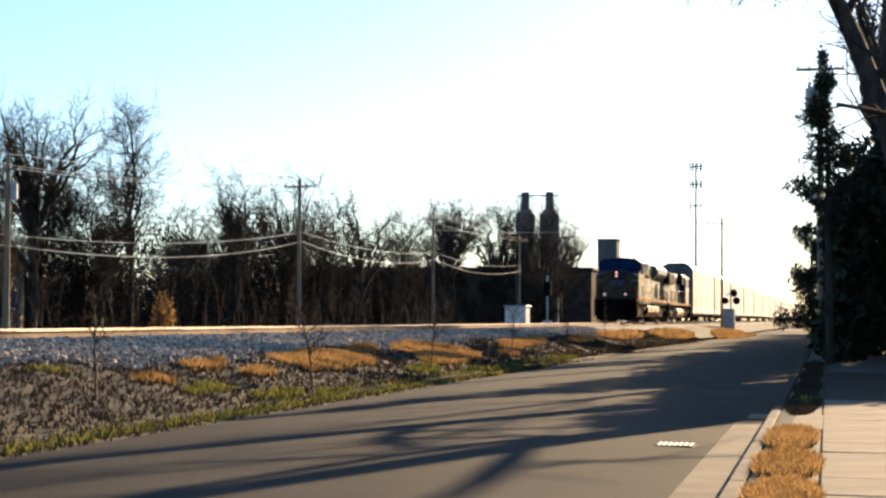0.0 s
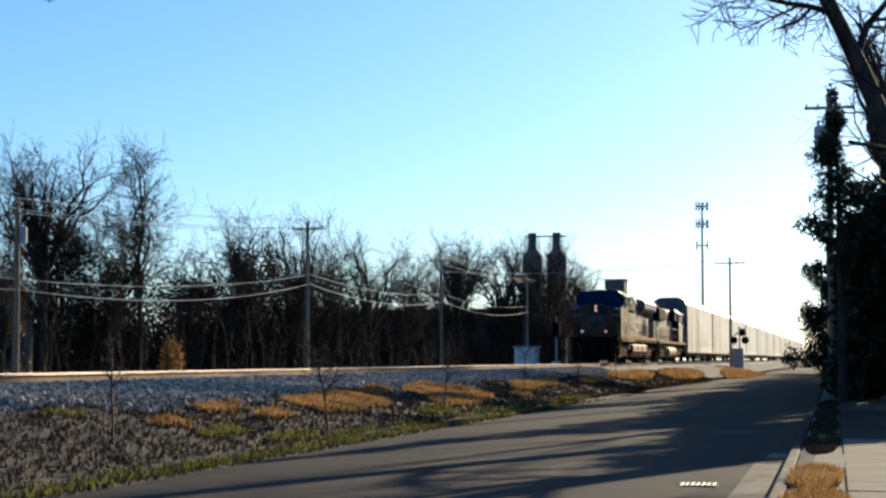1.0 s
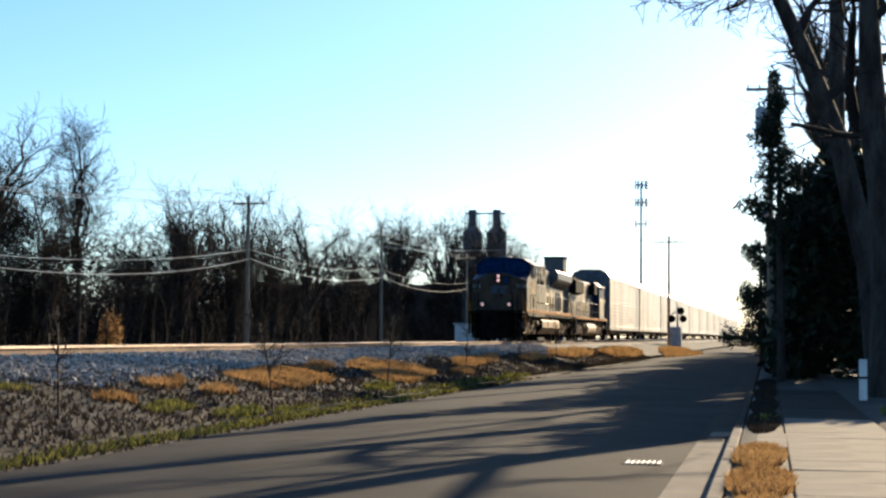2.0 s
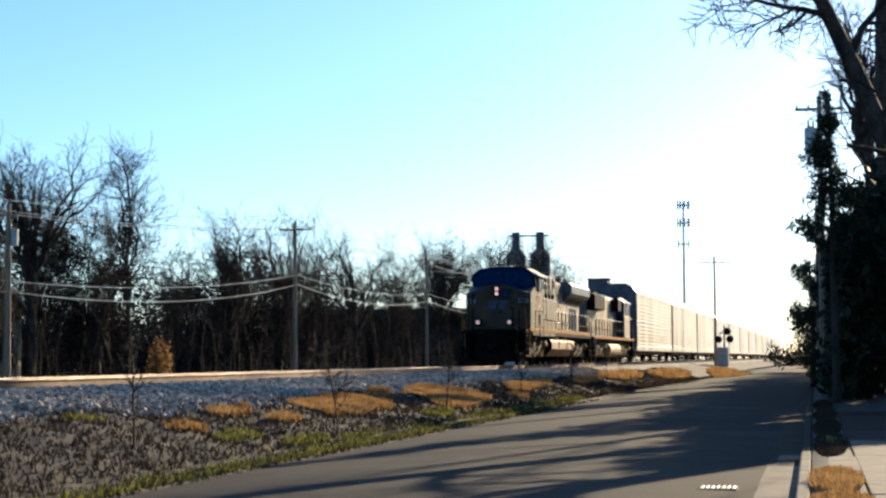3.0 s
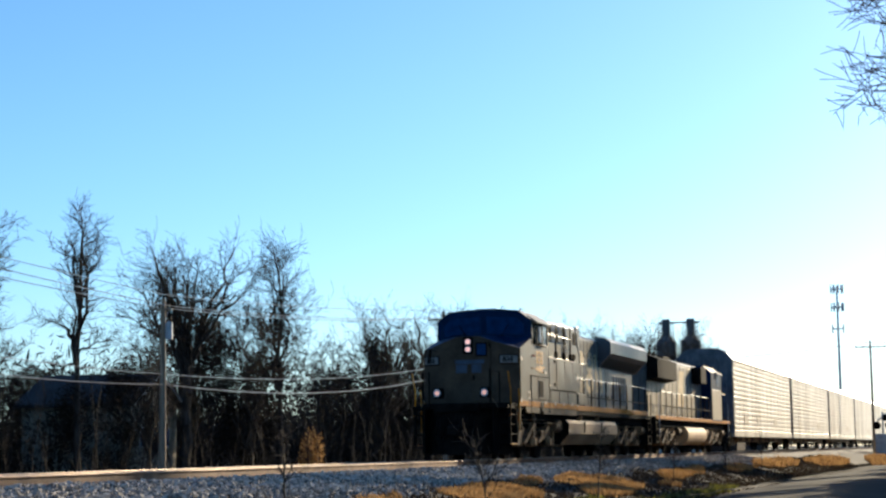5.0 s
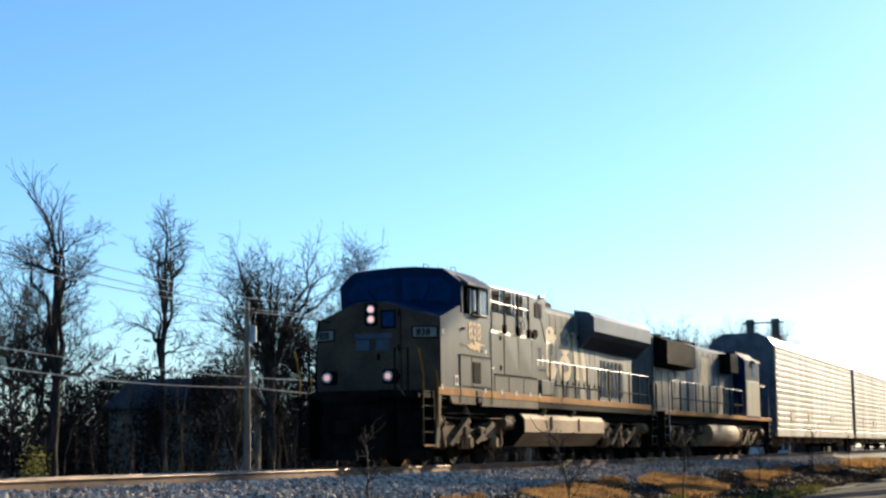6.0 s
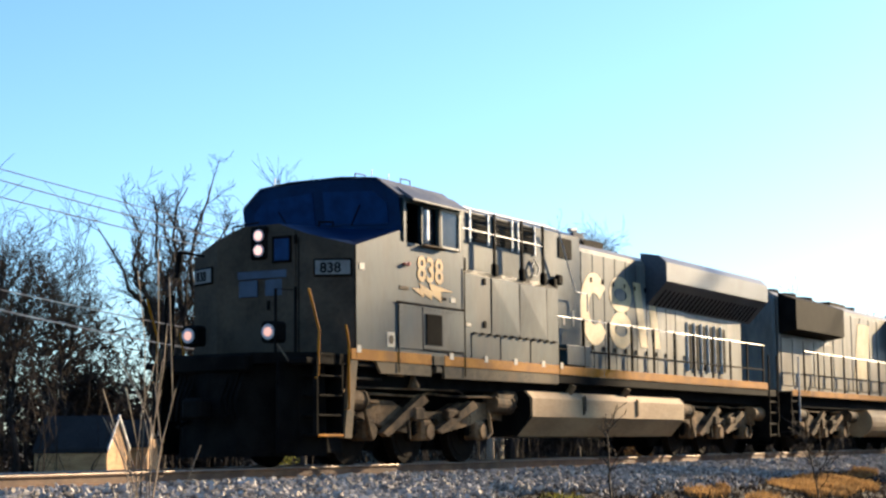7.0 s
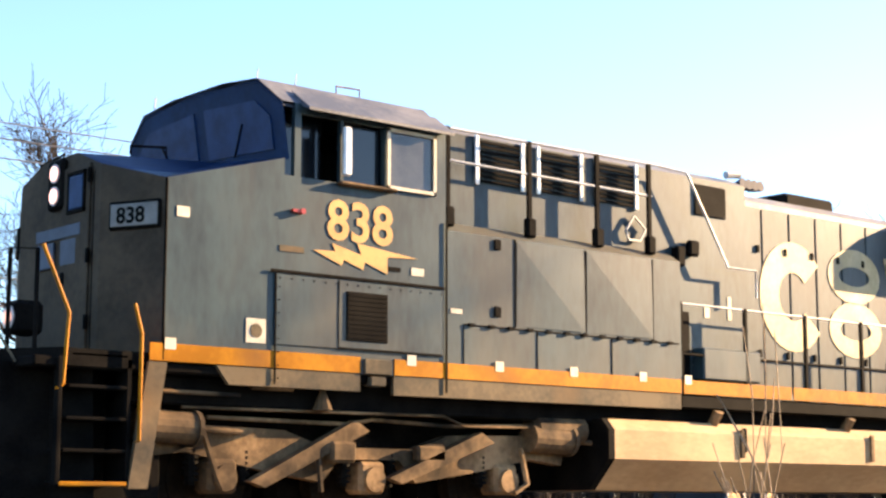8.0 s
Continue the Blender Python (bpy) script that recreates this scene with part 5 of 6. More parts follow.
def crowned_tree(seed, tall, fork, crown, boughs, thick=0.3, lean=0.0, leader=0.0, shoot=1.9, arch=0.1, each=1.0):
    """A tree whose main boughs curve from the trunk to the rim of its crown and carry brooms of twigs.
    crown: ellipsoids (x, z, rx, rz) about the trunk; leader: how far the trunk runs on above the fork."""
    rng = random.Random(seed)
    out = []
    n = 7
    top = fork + (tall - fork) * leader
    bend = [(rng.gauss(0, 0.1), rng.gauss(0, 0.1)) for _ in range(n)]
    stem = [Vector((0, 0, -0.3))]
    for k in range(n):
        f = (k + 1) / n
        stem.append(Vector((lean * top * f + bend[k][0], bend[k][1], top * f)))
    rad = [thick * (1 - (0.72 if leader else 0.3) * k / n) for k in range(n + 1)]
    for k in range(n):
        out.append((stem[k], stem[k + 1], rad[k], rad[k + 1], 9))
    if leader:
        limb(out, stem[-1], Vector((rng.gauss(0, 0.1), rng.gauss(0, 0.1), 1)), (tall - top) * 1.05, rad[-1] * 0.9, 2, rng, 0.45, 0.08, 1, 2)
    size = [c[2] * c[3] for c in crown]
    for b in range(boughs):
        x, z, rx, rz = rng.choices(crown, size)[0]
        a = b * 2.4 + rng.uniform(-0.4, 0.4)
        up = rng.uniform(-0.35, 1.0)
        k = math.sqrt(max(0.0, 1 - up * up)) * rng.uniform(0.75, 1.0)
        goal = Vector((x + rx * k * math.cos(a), rx * k * math.sin(a), z + rz * up * 0.95))
        zs = fork * rng.uniform(0.82, 1.0) if not leader else min(fork + (top - fork) * rng.random(), goal.z - 0.8)
        zs = max(zs, fork * 0.6)
        f = max(0.0, min(0.999, zs / top)) * n
        p = stem[int(f)].lerp(stem[int(f) + 1], f - int(f))
        reach = (goal - p).length
        r0 = min(thick * 0.6, 0.025 + reach * 0.021)
        pieces = 7
        last = p
        for q in range(pieces):
            g = (q + 1) / pieces
            here = p.lerp(goal, g) + Vector((0, 0, arch * reach * math.sin(math.pi * g) * (1 if up > 0 else 1.6)))
            if q < pieces - 1:
                here += Vector((rng.gauss(0, 0.028), rng.gauss(0, 0.028), rng.gauss(0, 0.022))) * reach
            ra, rb = r0 * (1 - 0.85 * q / pieces), r0 * (1 - 0.85 * g)
            out.append((last, here, ra, rb, 9 if rb > 0.04 else 3))
            if q > 0:
                for _ in range(2 if q > 2 and rng.random() < 0.75 * each else 1):
                    d = (here - last).normalized() * 0.8 + Vector((rng.gauss(0, 0.6), rng.gauss(0, 0.6), rng.gauss(0.3, 0.35)))
                    limb(out, last.lerp(here, rng.random()), d.normalized(), shoot * rng.uniform(0.55, 1.1), min(0.045, rb * 0.7), 2, rng, 0.5, 0.05, 1, 1)
            last = here
    return out


# seed, height, height of the fork, crown, number of boughs
TREES = [tree_meshes(crowned_tree(*a, **k), f"tree_{i}", 0.0125) for i, (a, k) in enumerate([
    ((11, 15.5, 6.6, [(0.3, 10.6, 4.2, 4.0), (-1.2, 9.6, 3.6, 3.0)], 20), dict(thick=0.36, arch=0.06, shoot=2.0)),
    ((12, 15.7, 5.0, [(0, 10.6, 1.7, 4.2), (0.9, 7.6, 2.6, 2.6)], 15), dict(thick=0.22, leader=0.8, shoot=2.2, arch=-0.05)),
    ((13, 14.6, 2.6, [(0, 9.0, 3.8, 4.6), (-1.6, 6.6, 3.2, 3.4)], 16), dict(thick=0.27, shoot=2.0, arch=0.04)),
    ((14, 14.5, 3.8, [(0, 9.0, 4.3, 4.4)], 16), dict(thick=0.3, shoot=2.0)),
    ((15, 9.5, 1.2, [(0, 5.2, 2.6, 3.4)], 14), dict(thick=0.13, shoot=1.6, arch=0.02)),
    ((16, 14.5, 4.6, [(0.3, 10.0, 1.5, 3.9), (-2.2, 7.2, 1.8, 1.6), (2.6, 6.8, 1.8, 1.5)], 10), dict(thick=0.2, leader=0.85, shoot=1.4, each=0.4)),
    ((17, 15.8, 3.2, [(0.2, 11.2, 2.6, 3.8), (-2.8, 8.4, 1.9, 3.2), (2.6, 8.0, 2.0, 3.0)], 13), dict(thick=0.34, leader=0.75, shoot=1.35, arch=-0.05, each=0.6)),
    ((18, 15.0, 5.0, [(1.4, 11.2, 2.8, 2.9), (-1.2, 9.4, 2.6, 2.6)], 14), dict(thick=0.28, lean=0.08, shoot=1.5, arch=-0.02, each=0.8)),
    ((19, 11.0, 3.0, [(0, 7.4, 2.2, 3.2)], 12), dict(thick=0.15, leader=0.5, shoot=1.9, arch=-0.03))])]
# kind, place, height factor, turn
WOODS = [(0, 91.3, 46, 1.0, 0), (1, 105.2, 46, 1.0, 40), (2, 126, 46, 0.95, 80), (2, 138.5, 46, 1.01, 200), (3, 161, 46, 1.0, 20), (3, 197, 46, 1.08, 250), (8, 152, 47, 1.15, 130), (8, 178, 46, 1.2, 10), (0, 203, 47, 1.18, 110), (3, 229, 46, 1.36, 300), (2, 262, 44, 1.3, 10), (3, 281, 46, 1.45, 60),
         (5, 78.8, 46, 1.0, 0), (6, 68.4, 46, 0.9, 0), (7, 57.6, 46, 1.0, 0), (8, 48.5, 47, 0.95, 30), (8, 44.0, 50, 1.05, 90), (5, 39.6, 46, 0.84, 10), (1, 24.5, 48, 0.86, 210), (8, 19, 52, 1.1, 310),
         (2, 97.8, 49, 0.8, 330), (4, 98.5, 45, 1.12, 70), (4, 113.5, 46, 1.0, 260), (4, 120, 44.5, 1.15, 190), (4, 131.5, 44, 1.1, 44), (4, 146, 45, 1.0, 66), (4, 171, 45, 1.05, 166), (4, 186, 47, 1.1, 12), (4, 85, 45, 0.95, 222), (8, 73.5, 50, 0.95, 12), (8, 63.5, 49, 1.0, 74), (8, 53.0, 50, 0.9, 32), (2, 246, 47, 1.3, 5), (4, 214, 39.5, 1.15, 50), (4, 222, 38.0, 1.2, 130), (3, 228, 40.3, 1.28, 240), (8, 236, 38.5, 1.1, 60), (8, 63.5, 57, 1.05, 200), (8, 82, 58, 1.1, 100), (8, 36.0, 54, 1.0, 120)]


def make_woods():
    for k, x, y, s, turn in WOODS:
        t = plant_tree("bare_tree", "leafless grey-brown deciduous tree beyond the railway", TREES[k], pose(x, y, 0.3, 0, 0, turn), "bare trees beyond the railway")
        for c in t.children:
            c.scale = (s, s, s)


def leaf_cloud(name, label, category, centres, count, size, material, seed=1, slim=0.45):
    """Many small leaves about a set of ellipsoids (x, y, z, rx, ry, rz), in one mesh."""
    rng = np.random.default_rng(seed)
    cs = np.array(centres, float)
    w = cs[:, 3] * cs[:, 4] + cs[:, 4] * cs[:, 5] + cs[:, 3] * cs[:, 5]
    idx = rng.choice(len(cs), count, p=w / w.sum())
    d = rng.normal(size=(count, 3))
    d /= np.linalg.norm(d, axis=1, keepdims=True)
    rad = rng.random((count, 1)) ** 0.45 * rng.uniform(0.75, 1.18, (count, 1))
    p = cs[idx, :3] + d * rad * cs[idx, 3:]
    p[:, 2] = np.maximum(p[:, 2], 0.15)
    a = rng.normal(size=(count, 3))
    a /= np.linalg.norm(a, axis=1, keepdims=True)
    b = np.cross(a, rng.normal(size=(count, 3)))
    b /= np.linalg.norm(b, axis=1, keepdims=True)
    s = rng.uniform(size[0], size[1], (count, 1))
    v = np.stack([p - a * s, p + b * s * slim, p + a * s, p - b * s * slim], 1)
    f = np.arange(count * 4).reshape(-1, 4)
    me = raw_mesh(name, v.reshape(-1, 3).tolist(), f.tolist(), material)
    return tagged(new(name, me), label, category, kind="stuff")


def make_thicket():
    rng = random.Random(8)
    # stems and twigs of the undergrowth, joined
    stems = Build()
    for _ in range(1700):
        x, y = rng.uniform(22, 320), rng.uniform(42, 58)
        h = rng.uniform(2.0, 7.5) * (0.75 if x > 190 else 1.0)
        p, d, r = Vector((x, y, 0.2)), Vector((rng.gauss(0, 0.15), rng.gauss(0, 0.1), 1)).normalized(), rng.uniform(0.015, 0.05)
        for k in range(4):
            q = p + d * h / 4
            stems.cyl(p, q, r, r * 0.75, n=3, cap=False)
            for _ in range(3):
                e = (d + Vector((rng.gauss(0, 0.6), rng.gauss(0, 0.6), rng.gauss(0.1, 0.3)))).normalized() * rng.uniform(0.6, 1.6)
                s = p + (q - p) * rng.random()
                stems.cyl(s, s + e, r * 0.5, 0.006, n=3, cap=False)
            p, r = q, r * 0.75
            d = (d + Vector((rng.gauss(0, 0.15), rng.gauss(0, 0.15), 0))).normalized()
    tagged(new("undergrowth", raw_mesh("undergrowth", stems.v, stems.f, TWIG)), "tangled bare undergrowth beyond the railway", "bushes", kind="stuff")
    clumps = []
    for k in range(150):
        x = 18 + k * 2.1 + rng.uniform(-1, 1)
        h = 1.6 + 2.2 * (0.5 + 0.5 * noise.noise((x * 0.06, 0, 7))) + rng.uniform(0, 1.2)
        clumps.append((x, rng.uniform(54, 62) if 80 < x < 98 else rng.uniform(46, 60), h * 0.45, 2.2, 1.6, h))
    for k in range(130):
        h = rng.uniform(2.0, 3.6)
        clumps.append((6 + k * 1.2 + rng.uniform(-0.6, 0.6), rng.uniform(57, 63), h * 0.6, 1.8, 1.4, h))
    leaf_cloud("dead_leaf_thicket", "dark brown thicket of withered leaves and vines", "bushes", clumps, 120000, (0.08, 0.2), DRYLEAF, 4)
    # vines and dead leaves hung over the lower trees
    vines = []
    for x, y, top, wide in ((97.5, 46.5, 10.6, 4.6), (92, 57.5, 8.0, 4.0), (85, 47, 6.4, 2.6), (101.5, 46, 8.4, 2.4), (123.5, 46, 10.6, 3.4), (128, 46.5, 9.0, 3.6), (134, 46.5, 9.6, 4.2), (140, 46, 9.0, 3.6), (118, 47, 7.4, 3.0), (148, 46, 7.0, 4.0), (156, 46.5, 7.2, 4.0), (165, 46, 7.0, 4.5), (176, 46, 7.0, 5.0), (190, 46, 8.0, 6.0), (204, 46, 9.0, 6.0), (218, 44, 9.0, 6.0), (216, 39, 6.0, 4.0), (224, 38.5, 6.4, 4.0), (232, 39, 6.4, 4.0), (234, 48, 10.5, 7.0), (80, 47, 5.2, 3.0), (74, 48, 4.8, 3.0), (64, 49, 4.8, 3.4), (57, 49, 5.0, 3.0), (47, 50, 5.2, 3.0), (41, 50, 5.0, 3.0), (34, 51, 4.6, 3.0), (27, 52, 4.4, 3.0), (20, 53, 4.4, 3.0), (69, 52, 5.2, 3.0)):
        for k in range(int(top * 3)):
            z = top * rng.random() ** 0.9
            r = wide * (1.0 - 0.55 * (z / top) ** 2)
            vines.append((x + rng.gauss(0, 0.45) * r, y + rng.gauss(0, 0.5), z * 0.93, rng.uniform(0.8, 2.2), 0.9, rng.uniform(0.6, 1.5)))
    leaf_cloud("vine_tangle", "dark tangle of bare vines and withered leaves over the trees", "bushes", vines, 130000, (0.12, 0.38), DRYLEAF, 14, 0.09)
    far = [(x, rng.uniform(62, 84), 4.0, 5, 3, rng.uniform(4.5, 8.5)) for x in range(-20, 420, 4)]
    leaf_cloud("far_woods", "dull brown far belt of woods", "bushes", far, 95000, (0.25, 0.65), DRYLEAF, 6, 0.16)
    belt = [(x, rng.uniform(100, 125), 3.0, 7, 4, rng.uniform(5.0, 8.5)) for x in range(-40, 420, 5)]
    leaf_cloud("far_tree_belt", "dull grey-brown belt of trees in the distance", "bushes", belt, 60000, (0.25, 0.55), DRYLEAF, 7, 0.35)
    leaf_cloud("straw_bush", "sunlit tan bush of dry leaves", "bushes", [(106, 44, 1.6, 1.0, 0.8, 1.5), (107, 44.5, 0.8, 1.4, 0.8, 0.8)], 1600, (0.06, 0.16), STRAW, 2)
    leaf_cloud("green_vine", "yellow-green vine patch low in the trees", "bushes", [(62.5, 43, 1.1, 1.0, 0.6, 1.3)], 320, (0.06, 0.14), GRASS, 3)
    end = [(300 + rng.uniform(-15, 25), 4 + k * 1.0, 1.6, 1.6, 1.0, rng.uniform(1.8, 3.2)) for k in range(8)] + [(440 + rng.uniform(-20, 20), -40 + k * 5, 2, 4, 3, rng.uniform(3, 5)) for k in range(22)]
    leaf_cloud("street_end_bushes", "dark bushes where the street ends", "bushes", end, 9000, (0.2, 0.4), DRYLEAF, 9)


def make_right_trees():
    """Old trees and evergreens that shade the footpath, some added only to cast shade."""
    rng = random.Random(21)
    green = []
    for k in range(190):
        x = rng.uniform(62, 118)
        y = drift(x) - 0.75 - abs(rng.gauss(0, 2.6))
        green.append((x, y, rng.choice((1.0, 2.2, 3.6, 5.0, 6.4, 7.4)), 1.6, 1.0, 1.5))
    # clumps added out of view to shade the road and footpath
    for k in range(40):
        green.append((rng.uniform(41, 53), -3.9 - abs(rng.gauss(0, 1.2)), rng.choice((0.8, 1.8, 2.8)), 1.4, 0.9, 1.2))
    for k in range(100):
        green.append((rng.uniform(53, 66), -4.0 - abs(rng.gauss(0, 1.8)), rng.choice((1.2, 2.8, 4.6, 6.4, 8.0)), 1.6, 1.0, 1.5))
    # mostly hidden clumps, added to keep the far road in shade
    for k in range(130):
        x = rng.uniform(116, 205)
        green.append((x, drift(x) - 1.6 - abs(rng.gauss(0, 2.4)), rng.choice((1.2, 2.8, 4.4, 6.0, 7.4, 8.4)), 2.0, 1.1, 1.6))
    leaf_cloud("evergreen_hedge", "tall dark evergreen hedge along the footpath, extended with clumps added for shade", "hedge", green, 120000, (0.14, 0.33), EVERGREEN, 11)
    for x, y, z, n, sc in ((58, 0.15, 7.6, 2600, 0.8), (88, 1.2, 4.0, 2200, 0.85), (96, 0.9, 3.2, 1800, 0.8)):
        cl = []
        for k in range(26):
            f = k / 25
            cl.append((x + rng.gauss(0, 0.5), y + rng.gauss(0, 0.42) * (1.2 - 0.7 * f), z + (f - 0.5) * 6.0 * sc + rng.gauss(0, 0.3), 1.0 * sc, 0.6 * sc * rng.uniform(0.6, 1.5) * (1.3 - 0.7 * f), 0.55 * sc))
        t = thing("evergreen_tree", "slender dark evergreen tree beside the footpath", "tree", "evergreens by the footpath")
        part("trunk", Build().cyl((x, y - 0.2, 0.1), (x, y - 0.1, z + 2.6), 0.16, 0.04, n=9), BARK, t)
        leaves = leaf_cloud("crown", "", "", cl, n * 2, (0.06, 0.2), EVERGREEN, 30 + n, 0.22)
        leaves.parent = t
        for key in ("kind",):
            del leaves[key]
    # place, height, trunk radius, lean, boughs
    # the last and tallest is added to throw shadow on the train
    specs = [(31, (42.7, -2.75), 17, 0.62, 0.0, 4), (34, (66, -3.2), 20, 0.36, 0.0, 9), (37, (107, -3), 31, 0.55, 0.05, 9)]
    for seed, (x, y), tall, r, lean, boughs in specs:
        segs = make_tree_kind(seed, tall, r, lean, 0.55, 0.45, 3, boughs if tall < 19 else 5, 0.03, 1, 0.085 if tall < 25 else 0.05)
        # its extra bough is there only for the shadow
        if seed in (35, 37):
            limb(segs, Vector((0.3, 0, 16.2)), Vector((0.8, 0, 0.6)).normalized(), 8.0, 0.3, 2, rng, 0.5, 0.0, 1, 1)
        plant_tree("street_tree", "old leafless street tree with dark bark by the footpath", tree_meshes(segs, f"street_tree_{seed}", 0.012), pose(x, y, 0.15), "street trees")
    # a tall forked tree, added and shaped to cast shadow bars across the train
    segs = []
    stem = [(0, 0, -0.3), (0.1, 0, 8), (0.3, 0.1, 16), (0.7, 0, 21.0), (1.2, 0, 23.9)]
    for k in range(4):
        segs.append((Vector(stem[k]), Vector(stem[k + 1]), 0.55 - 0.05 * k, 0.5 - 0.05 * k, 9))
    for way in ([(1.2, 0, 23.9), (2.6, 0, 25.8), (3.4, 0, 27.6), (4.2, 0.2, 29.5)], [(1.2, 0, 23.9), (3.3, 0, 24.5), (6.6, 0, 25.6), (9.0, 0.3, 26.9)]):
        for k in range(len(way) - 1):
            segs.append((Vector(way[k]), Vector(way[k + 1]), 0.29 - 0.05 * k, 0.25 - 0.05 * k, 9))
        limb(segs, Vector(way[-1]), (Vector(way[-1]) - Vector(way[-2])).normalized(), 3.5, 0.1, 2, rng, 0.5, 0.02, 1, 1)
    plant_tree("street_tree", "tall forked leafless tree added to cast bough shadows", tree_meshes(segs, "forked_shadow_tree", 0.012), pose(96.5, -3.1, 0.15), "street trees")
    # another added tree, its crown placed to mottle the train with twig shade
    segs = crowned_tree(44, 29, 15.0, [(0, 24.0, 3.6, 4.6)], 18, thick=0.46)
    plant_tree("street_tree", "tall leafless tree with a twiggy crown, added for mottled shade", tree_meshes(segs, "twig_shade_tree", 0.013), pose(128, -3.1, 0.15), "street trees")
    # the tree that leans out over the street
    g = random.Random(5)
    segs = []
    stem = [(0, 0, -0.3), (0, 0.35, 3.5), (0, 1.2, 7.2), (0, 2.1, 9.6), (0.1, 3.1, 11.9), (0.1, 4.4, 14.2), (0.2, 5.0, 17.0)]
    rad = [0.42, 0.36, 0.3, 0.26, 0.21, 0.15, 0.1]
    for k in range(6):
        segs.append((Vector(stem[k]), Vector(stem[k + 1]), rad[k], rad[k + 1], 9))
    for p, d, ln, r, lv in (((0.05, 2.75, 11.3), (-0.1, 0.97, 0.28), 2.9, 0.12, 3), ((0.1, 3.6, 12.8), (0.1, 0.8, 0.65), 2.5, 0.09, 3), ((0, 2.0, 9.4), (-0.05, 0.7, 0.75), 1.2, 0.04, 2), ((0.1, 3.3, 12.3), (0.2, -0.6, 0.8), 4.5, 0.12, 3),
                            ((0, 1.6, 8.3), (0.1, -0.7, 0.7), 5.0, 0.16, 3), ((0.1, 4.4, 14.2), (0, 0.5, 0.9), 3.4, 0.09, 3), ((0, 2.3, 10.2), (0.3, -0.4, 0.9), 5.0, 0.13, 3), ((0.1, 4.0, 13.5), (-0.3, 0.7, 0.7), 2.6, 0.06, 2)):
        limb(segs, Vector(p), Vector(d).normalized(), ln, r, lv if r > 0.08 and d[1] > 0 else 2, g, 0.55, 0.0, 1, 2 if d[1] > 0.75 else 1)
    plant_tree("street_tree", "old leafless street tree leaning out over the street", tree_meshes(segs, "leaning_tree", 0.013), pose(50, -2.9, 0.15), "street trees")


make_woods()
make_thicket()
make_right_trees()


# ---- poles and wires ----
def utility_pole(x, y, tall, r=0.19, label="weathered wooden utility pole with a crossarm", arm=1.2, arm_z=0.55, can=None, z=0.3, turn=0):
    t = thing("utility_pole", label, "utility pole", "utility poles", at=pose(x, y, z, 0, 0, turn))
    part("pole", Build().cyl((0, 0, -0.5), (0, 0, tall), r, r * 0.62, n=12), POLEWOOD, t)
    if arm:
        a = part("crossarm", Build().box(-0.06, 0.06, -arm, arm, tall - arm_z - 0.06, tall - arm_z + 0.06, 0.01), POLEWOOD, t)
        part("brace", Build().tube([(0.05, -arm * 0.6, tall - arm_z), (0.05, 0, tall - arm_z - 0.6), (0.05, arm * 0.6, tall - arm_z)], 0.02, 5), GALV, t)
        for k in (-0.92, -0.45, 0.45, 0.92):
            part("insulator", Build().cyl((0, arm * k, tall - arm_z + 0.06), (0, arm * k, tall - arm_z + 0.2), 0.035, 0.025, n=8), BLACKSTEEL, a)
        part("insulator", Build().cyl((0, 0, tall), (0, 0, tall + 0.22), 0.03, 0.025, n=8), BLACKSTEEL, t)
    if can:
        cz, cy, cr, ch = can
        c = part("transformer", Build().cyl((0, cy, cz - ch / 2), (0, cy, cz + ch / 2), cr, n=18).cyl((0, cy, cz + ch / 2), (0, cy, cz + ch / 2 + 0.08), cr * 0.8, cr * 0.3, n=18), GALV, t, "grey cylindrical transformer")
        part("bushing", Build().cyl((0, cy - 0.1, cz + ch / 2), (0, cy - 0.1, cz + ch / 2 + 0.3), 0.04, n=8).cyl((0, cy + 0.1, cz + ch / 2), (0, cy + 0.1, cz + ch / 2 + 0.3), 0.04, n=8), DUSTY, c)
    return t


def cable(name, label, p, q, sag, r=0.018, n=14):
    pts = []
    for k in range(n + 1):
        f = k / n
        pts.append((p[0] + (q[0] - p[0]) * f, p[1] + (q[1] - p[1]) * f, p[2] + (q[2] - p[2]) * f - sag * 4 * f * (1 - f)))
    return tagged(part(name, Build().tube(pts, r, 5), WIRE), label, "cable", "overhead cables")


# place along the line, pole height, heights of the two low cables
LINE = [(-11, 11.0, 7.4, 7.9), (32.2, 10.6, 6.9, 7.4), (73.8, 8.8, 4.9, 5.4), (118.3, 11.4, 7.1, 7.8), (160, 11.4, 7.2, 7.9), (205, 11.4, 7.4, 8.1)]
for _x, _t, _a, _b in LINE:
    utility_pole(_x, 38.5, _t, can=(_t - 1.6, -0.32, 0.18, 0.8) if _x == 73.8 else None, arm=0.5 if _x == 73.8 else 1.2)
for (x0, t0, a0, c0), (x1, t1, a1, c1) in zip(LINE, LINE[1:]):
    for dy, z0, z1, sag, r in ((-1.0, t0 - 0.1, t1 - 0.1, 0.35, 0.02), (0.0, t0 + 0.5, t1 + 0.5, 0.3, 0.018), (1.0, t0 - 0.1, t1 - 0.1, 0.4, 0.02), (-0.18, c0, c1, 0.6, 0.02), (-0.2, a0, a1, 0.85, 0.027)):
        cable("cable", "thin sunlit overhead cable along the pole line", (x0, 38.5 + dy * (0.45 if x0 == 73.8 else 1), z0), (x1, 38.5 + dy * (0.45 if x1 == 73.8 else 1), z1), sag, r)
utility_pole(170, 11.3, 11.2, 0.16, arm=1.5, z=0.45)
utility_pole(72, 0.42, 12.5, 0.17, "tall street utility pole with a grey transformer", arm=1.0, can=(10.6, 0.36, 0.27, 1.1), z=0.1)
